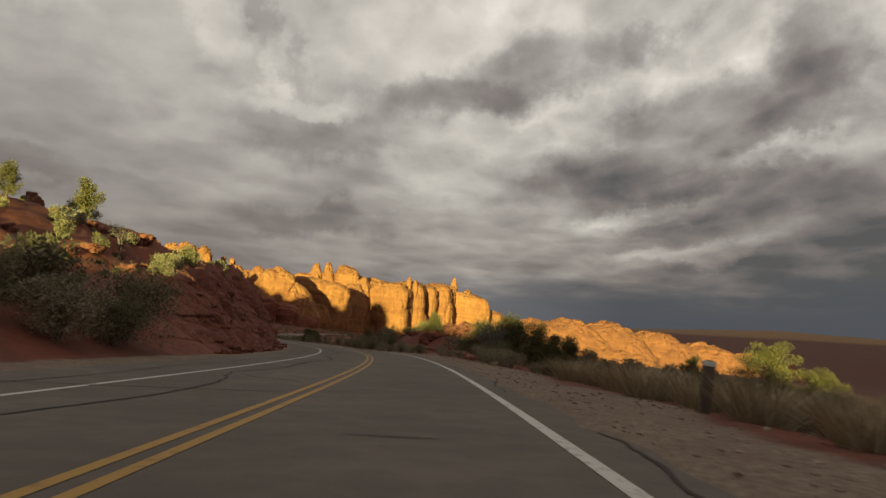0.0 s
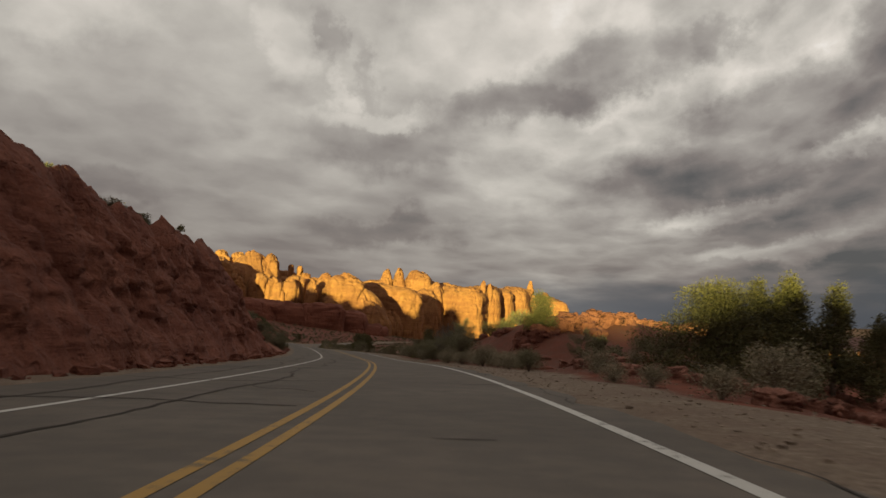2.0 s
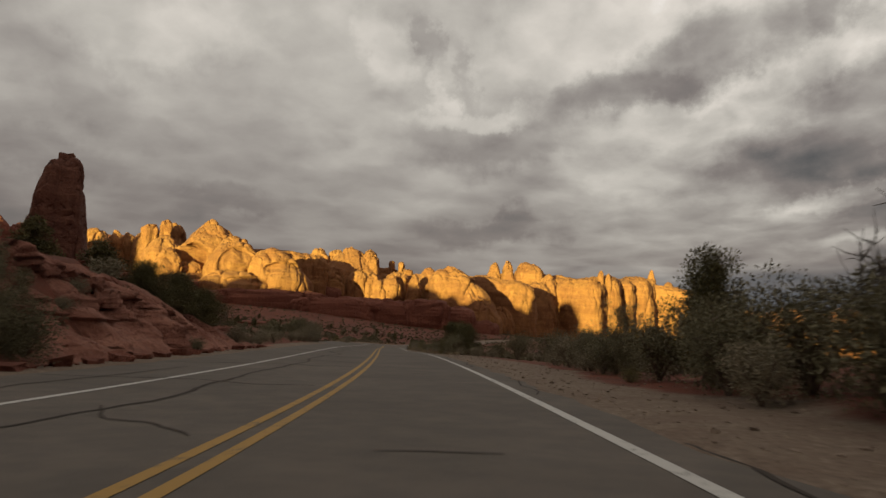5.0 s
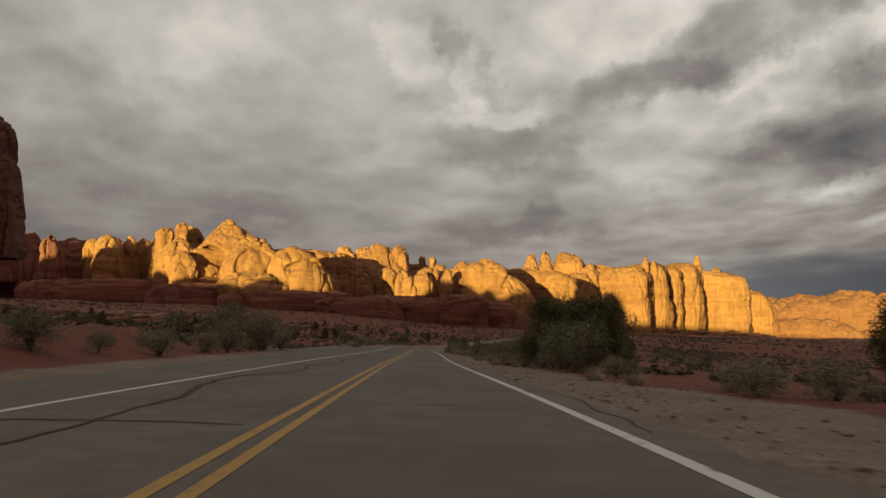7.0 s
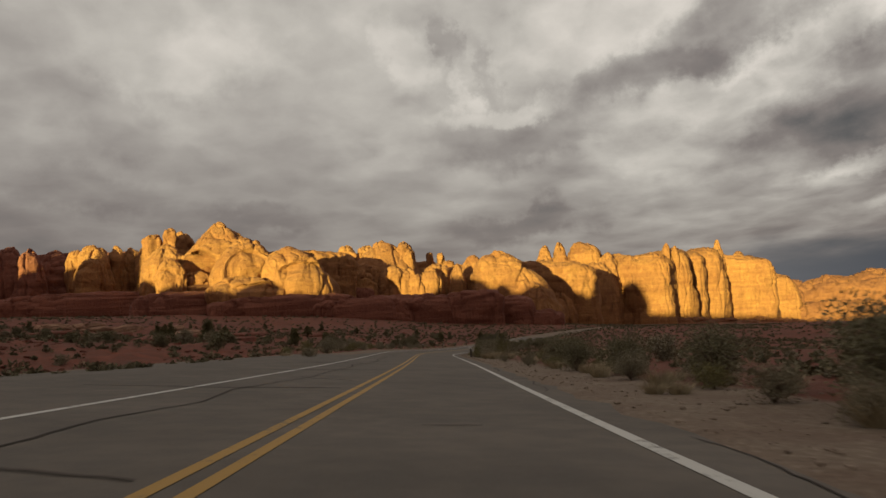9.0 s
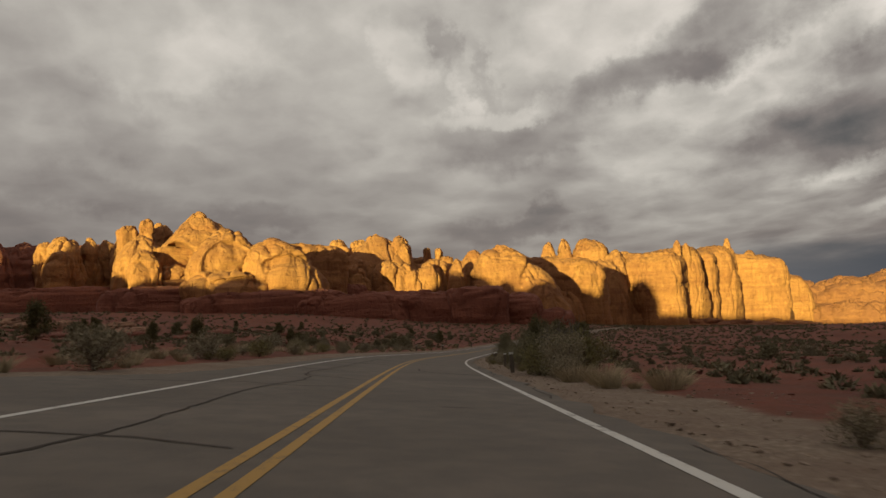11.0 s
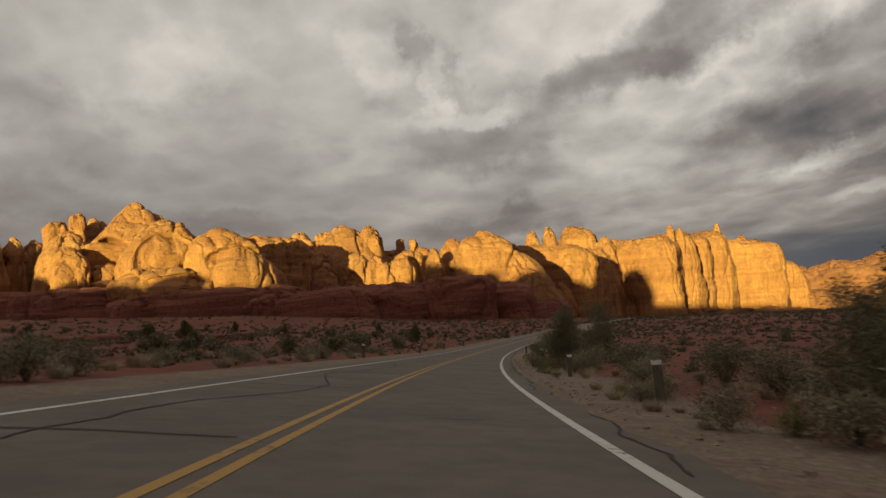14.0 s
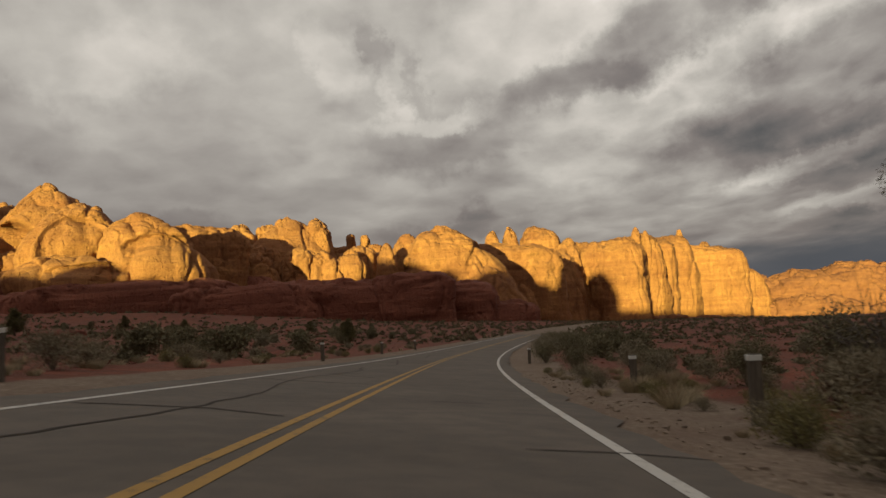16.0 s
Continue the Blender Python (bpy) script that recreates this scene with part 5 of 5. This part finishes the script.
put("juniper", 186.6, 8.0, 1.2, 30, 0.98), put("juniper", 187.6, 9.2, 1.1, 70, 1.08), put("juniper", 185.4, 9.4, 1.05, 0, 1.0), put("brush", 187.8, 7.8, 1.0), put("brush", 189.5, 9.5, 0.9), put("brush", 183.6, 8.6, 1.0)
put("brush", 197.0, 8.0, 1.05, 0, 0.9), put("brush", 198.6, 7.4, 0.95, 40, 0.9), put("brush", 199.8, 8.4, 1.0), put("rabbit", 199.0, 9.2, 1.4), put("brush", 205.5, 7.6, 0.75), put("pale", 209.0, 6.6, 0.5), put("brush", 212, 7.2, 0.8), put("brush", 216.5, 6.6, 0.7), put("brush", 222, 7.4, 0.8), put("brush", 228, 7.8, 0.85), put("brush", 197.8, 15.0, 1.0), put("bare", 193, 19, 1.0)
for k in range(26):
    put(("straw", "straw", "sage", "straw", "rabbit")[k % 5], 189 + 1.7 * k, 6.2 + 1.5 * ((k * 0.618) % 1), (0.5 if k % 5 == 2 else 0.75) + 0.4 * ((k * 0.37) % 1))
# the thickets before the bend
put("pale", 255.8, 6.3, 1.05, 0, 1.1), put("rabbit", 256.8, 7.2, 2.6, 0, 1.15), put("pale", 257.6, 7.6, 1.0), put("brush", 258.6, 6.6, 1.1, 0, 1.15), put("brush", 260.6, 6.4, 1.05, 0, 1.15), put("spire", 259.8, 6.0, 0.84, 0, 0.98), put("spire", 259.2, 6.8, 0.74, 50, 0.98), put("spire", 260.4, 6.6, 0.8, 90, 0.95), put("spire", 258.6, 7.0, 0.66, 20, 1.0), put("juniper", 259.5, 7.8, 0.8, 0, 0.9), put("rabbit", 258.9, 5.9, 1.9, 0, 1.3), put("rabbit", 258.0, 6.2, 2.0, 40, 1.2), put("bare", 258, 7.0, 1.2, 0, 1.2), put("sage", 253.5, 6.2, 1.0), put("straw", 251.5, 5.9, 1.6), put("straw", 249.5, 6.4, 1.7), put("straw", 247.5, 6.1, 1.4), put("straw", 246, 7.2, 1.7)
put("brush", 265.9, 6.9, 1.15, 0, 1.15), put("brush", 267.4, 7.6, 1.2), put("brush", 264.4, 7.8, 1.15), put("ash", 266, 8.2, 0.66), put("bare", 265, 6.8, 1.2), put("brush", 269.4, 7.2, 1.1), put("brush", 272, 7.4, 1.0, 0, 1.2), put("brush", 276.3, 7.3, 1.05, 0, 1.2), put("juniper", 277.5, 8.2, 0.95, 0, 0.8), put("ash", 274.5, 7.9, 0.6), put("brush", 280.0, 6.7, 0.8), put("brush", 283.5, 7.0, 0.8), put("brush", 278.4, 7.0, 0.7)
put("rabbit", 282.9, 7.8, 2.2), put("pale", 284.2, 8.2, 0.8), put("brush", 287, 8.6, 0.6), put("ash", 292.6, 7.0, 0.6), put("ash", 293.8, 7.5, 0.5, 60), put("pale", 298, 8.0, 0.7), put("brush", 303, 8.6, 0.7), put("brush", 309, 7.6, 0.75), put("thick_ash", 325.6, 6.9, 0.92, 40, 1.02), put("ash", 325.9, 7.2, 0.8, 100, 0.95)
put("sage", 318, 6.6, 1.0), put("sage", 321, 7.4, 1.1), put("straw", 317.4, 5.3, 0.8), put("rabbit", 318.6, 5.6, 1.1), put("sage", 312, 8.2, 1.2), put("brush", 340, 9.0, 0.8), put("brush", 331, 9.8, 0.8), put("ash", 333.0, 9.9, 1.0, 0, 1.15), put("bare", 334.5, 9.6, 1.1, 0, 1.2), put("brush", 336, 9.6, 1.0)
put("rabbit", 329.6, 5.6, 1.0), put("sage", 327.4, 5.4, 0.75), put("brush", 352, 6.4, 0.7), put("brush", 346, 8.2, 0.7), put("straw", 336, 6.0, 1.2), put("straw", 340, 6.2, 1.2)
put("brush", 356, -14, 1.1), put("brush", 367, -13.7, 1.25), put("brush", 374.7, -11.1, 1.0), put("brush", 381, -18, 1.3), put("brush", 340, -13, 0.9), put("juniper", 405, -58, 1.2, 0, 0.8), put("juniper", 378, -40, 0.9, 0, 0.8), put("juniper", 394, -78, 1.2, 0, 0.8)
for k in range(46):  # pale tufts along both rims of the road, from the second bend on
    side = 1 if k % 2 else -1
    put(("sage", "straw", "sage", "straw", "straw")[k % 5], 284 + 1.35 * k, (6.3 if side > 0 else -5.9) + side * 2.2 * ((k * 0.618) % 1), 0.6 + 0.6 * ((k * 0.37) % 1), 0, 1.1)
for k in range(30):
    put(("sage", "straw", "straw", "rabbit", "straw")[k % 5], 236 + 2.0 * k, -6.4 - 3.0 * ((k * 0.618) % 1), 0.85 + 0.6 * ((k * 0.37) % 1))
for k in range(34):  # brush on the inside of the far bend
    put(("brush", "pale", "brush", "sage")[k % 4], 366 + 2.3 * k, 6.2 + 9.0 * ((k * 0.618) % 1), 0.8 + 0.5 * ((k * 0.37) % 1), 0, 0.9)

rng = np.random.default_rng(5)


def sow(kinds, count, s0, s1, d0, d1, small, large, keep=None):
    """Plants drawn at random over a stretch of roadside."""
    done = 0
    while done < count:
        s, d = rng.uniform(s0, s1), d0 + (d1 - d0) * rng.random() ** 1.4
        if keep and not keep(s, d):
            continue
        put(kinds[rng.integers(len(kinds))], s, d, rng.uniform(small, large), rng.uniform(1, 360))
        done += 1


def left_ok(s, d):
    return d < left_edge(s) - 2.0 and not 36 < s < 104


sow(("brush", "brush", "pale"), 30, 20, 60, 12.0, 34, 0.6, 1.0)
sow(("brush", "sage", "pale"), 24, 120, 165, 7.6, 20, 0.6, 1.1)
sow(("sage", "straw", "rabbit", "straw", "sage"), 60, 2, 360, 6.6, 13, 0.4, 0.9, lambda s, d: not 90 < s < 120)
sow(("straw", "straw", "rabbit", "sage"), 60, 180, 365, 5.6, 8.5, 0.45, 0.9)
sow(("straw", "rabbit", "straw", "sage"), 80, 282, 352, 5.1, 9.0, 0.3, 0.7)
sow(("sage", "brush", "sage", "pale"), 90, 10, 370, 9, 45, 0.5, 0.9, lambda s, d: not 90 < s < 122)
sow(("sage", "straw", "rabbit", "straw", "straw", "sage"), 150, 205, 400, -5.9, -12, 0.45, 0.9, left_ok)
sow(("rabbit", "sage", "rabbit", "pale", "brush"), 46, 42, 78, -12, -24, 0.4, 0.75)
sow(("sage", "brush", "pale", "sage"), 50, 105, 235, -9, -60, 0.5, 1.0, left_ok)
sow(("rabbit", "sage", "rabbit"), 26, 0, 100, -15, -45, 0.7, 1.3)
sow(("sage", "rabbit"), 12, 40, 104, -9.5, -13, 0.4, 0.8)
sow(("sage", "rabbit", "brush"), 22, 44, 100, -11.8, -14.5, 0.4, 0.7)


def make_scrub(n, s0, s1, near, far, per, blade, small, large, seed):
    """Low scrub on the plain, too far and too many to count."""
    r = np.random.default_rng(seed)
    s, side = r.uniform(s0, s1, n), np.where(r.random(n) < 0.5, -1, 1)
    d = side * (near + (far - near) * r.random(n) ** 1.4)
    s = np.where((s < 125) & (d < 70), s + 250, s)
    xy, z = place(s, d), height(s, d)
    size = r.uniform(small, large, n) * np.where(r.random(n) < 0.1, 1.5, 1)
    way = r.normal(size=(n, per, 3))
    way /= np.linalg.norm(way, axis=2, keepdims=True)
    way[..., 2] = np.abs(way[..., 2]) * 0.75
    p = np.concatenate([xy, z[:, None]], 1)[:, None] + way * size[:, None, None] * (0.3 + 0.6 * r.random((n, per, 1)))
    a = (way + r.normal(size=way.shape) * 0.5 + (0, 0, 0.3)) * blade
    b = np.cross(a, r.normal(size=a.shape)) * 0.55
    blades = np.stack([p - a * 0.3 - b * 0.6, p + a * 1.2, p - a * 0.2 + b * 0.6], 2).reshape(-1, 3)
    me = bpy.data.meshes.new("desert_scrub")
    me.from_pydata(blades.tolist(), [], np.arange(len(blades)).reshape(-1, 3).tolist())
    me.materials.append(SCRUB)
    return tagged(new("desert_scrub", me), "scattered low dry scrub on the red plain", "scrub", kind="stuff")


SCRUB = leaf_material("scrub_leaves", (0.17, 0.14, 0.078), (0.06, 0.052, 0.03))
sow(("brush", "brush", "juniper", "brush", "pale"), 130, 250, 470, -16, -130, 0.6, 1.15, left_ok)
make_scrub(3400, 120, 460, 10, 75, 80, 0.09, 0.12, 0.6, 9)
make_scrub(2400, 290, 470, 60, 180, 50, 0.14, 0.2, 0.8, 13)
make_scrub(2600, 420, 720, 5, 80, 30, 0.2, 0.3, 0.9, 12)
make_scrub(7000, 60, 700, 60, 420, 26, 0.26, 0.4, 1.1, 10)

# ---- marker posts, each with a pale reflector band ----
def marker_post(s, d, tall=1.0):
    root = tagged(new("marker_post"), "weathered square wooden marker post with a white band", "post", "marker posts along the road")
    bm = bmesh.new()
    bmesh.ops.create_cube(bm, size=1.0, matrix=Matrix.Translation((0, 0, tall / 2 - 0.15)) @ Matrix.Diagonal((0.17, 0.15, tall + 0.3, 1)))
    bmesh.ops.bevel(bm, geom=bm.edges[:], offset=0.014, segments=2, affect="EDGES")
    me = bpy.data.meshes.new("post")
    bm.to_mesh(me)
    bm.free()
    me.materials.append(POST_WOOD)
    new("post", me).parent = root
    bm = bmesh.new()
    bmesh.ops.create_cube(bm, size=1.0, matrix=Matrix.Translation((0, 0, tall - 0.055)) @ Matrix.Diagonal((0.182, 0.162, 0.085, 1)))
    bmesh.ops.bevel(bm, geom=bm.edges[:], offset=0.006, segments=1, affect="EDGES")
    me = bpy.data.meshes.new("reflector_band")
    bm.to_mesh(me)
    bm.free()
    me.materials.append(BAND)
    band = new("reflector_band", me)
    band.parent = root
    tagged(band, "white reflective band")
    x, y = place(s, d)
    _, _, ahead, _ = LINE.full(s)
    root.matrix_world = pose(x, y, float(height(s, d)), 1.5 * math.sin(s), 2 * math.cos(s), math.degrees(math.atan2(-ahead[0, 0], ahead[0, 1])))
    return root


BAND, _n, _b = material("white_reflector", 0.5)
_b.inputs["Base Color"].default_value = (0.5, 0.49, 0.46, 1)
for at_s, at_d in ((13, 6.9), (261, 5.0), (277, 5.9), (298.8, 5.9), (314.2, 6.0), (332, 6.1), (341, 6.4), (365, 5.2), (333.5, -5.9), (357, -5.2), (377, -5.6), (392, -5.4)):
    marker_post(at_s, at_d, 1.05 if at_s == 332 else 0.92)

# ---- cracks in the paving, some of them sealed ----
crack_seed = random.Random(8)


def crack(points, width, uneven=0.4):
    """A dark ribbon along points of (length, offset)."""
    pts = np.array(points, float)
    n = max(3, int(np.hypot(*np.diff(pts, axis=0).T).sum() / 0.22))
    f = np.linspace(0, 1, n)
    k = np.linspace(0, 1, len(pts))
    phase = crack_seed.uniform(0, 90)
    s = np.interp(f, k, pts[:, 0]) + np.array([0.07 * noise.fractal((phase + v * n * 0.25, 1, 0), 1.0, 2.0, 3) for v in f])
    d = np.interp(f, k, pts[:, 1]) + np.array([0.07 * noise.fractal((phase + v * n * 0.25, 7, 0), 1.0, 2.0, 3) for v in f])
    w = np.array([width * (0.55 + uneven * noise.noise((phase + v * n * 0.6, 3, 0)) + 0.45 * math.sin(math.pi * v) ** 0.4) for v in f])
    centre, z, ahead, fall = LINE.full(s)
    side = np.stack([ahead[:, 1], -ahead[:, 0]], -1)
    run = np.stack([np.gradient(s), np.gradient(d)], -1)
    run /= np.linalg.norm(run, axis=1, keepdims=True) + 1e-9
    verts = []
    for i in range(n):
        for sign in (-1, 1):
            ds, dd = -run[i, 1] * sign * w[i] / 2, run[i, 0] * sign * w[i] / 2
            q = centre[i] + ahead[i] * ds + side[i] * (d[i] + dd)
            verts.append((*q, z[i] + math.tan(radians(fall[i])) * (d[i] + dd) + 0.007))
    return mesh_object("crack", verts, [(2 * i, 2 * i + 1, 2 * i + 3, 2 * i + 2) for i in range(n - 1)], SEAL, True, road)


def lane_crack(s0, s1, middle, swing, width, seed):
    """One long crack that wanders along a lane."""
    for a in np.arange(s0, s1, 9.0):
        run = np.linspace(a, a + 9.15, 7)
        crack([(v, middle + swing * noise.fractal((v / 8.0, seed, 0), 1.0, 2.0, 2)) for v in run], width * crack_seed.uniform(0.6, 1.25), 0.3)


lane_crack(-4, 190, -2.1, 0.9, 0.10, 2.0)
lane_crack(190, 400, -1.9, 1.0, 0.065, 3.0)
lane_crack(-2, 120, -4.4, 0.7, 0.06, 5.0)
for k in range(38):
    a = 3 + k * 9.6 + crack_seed.uniform(-2.0, 2.0)
    reach = -5.6 if left_edge(a) < -5.5 else -3.1
    crack([(a, -0.3), (a + crack_seed.uniform(-0.6, 0.6), -1.4), (a + crack_seed.uniform(-0.9, 0.9), -2.6), (a + crack_seed.uniform(-1.2, 1.4), reach)], crack_seed.uniform(0.045, 0.085))
    if k % 2:
        crack([(a + 3, -0.4), (a + 3.9, -1.0), (a + 4.1, -1.6), (a + 5.5, -2.2)], crack_seed.uniform(0.04, 0.06))
    b = a + crack_seed.uniform(2, 6)
    crack([(b, crack_seed.uniform(1.2, 1.5)), (b + crack_seed.uniform(-0.1, 0.1), crack_seed.uniform(1.9, 2.3))], 0.04)
    if k % 4 == 1:
        crack([(b + 3, 2.4), (b + 3.1, 3.3), (b + 2.9, 4.1)], 0.05)
for k in range(26):  # the broken edge of the paving
    a = 4 + 12.5 * k + crack_seed.uniform(-2, 2)
    crack([(a, 3.66), (a + 1.4, 3.84), (a + 2.8, 3.76), (a + 4.6, 4.0), (a + 6.0, 3.94)], crack_seed.uniform(0.02, 0.055), 0.9)
crack([(258, 0.9), (255.6, 1.0), (254.4, 1.5), (254.0, 2.4), (254.3, 3.3)], 0.08)
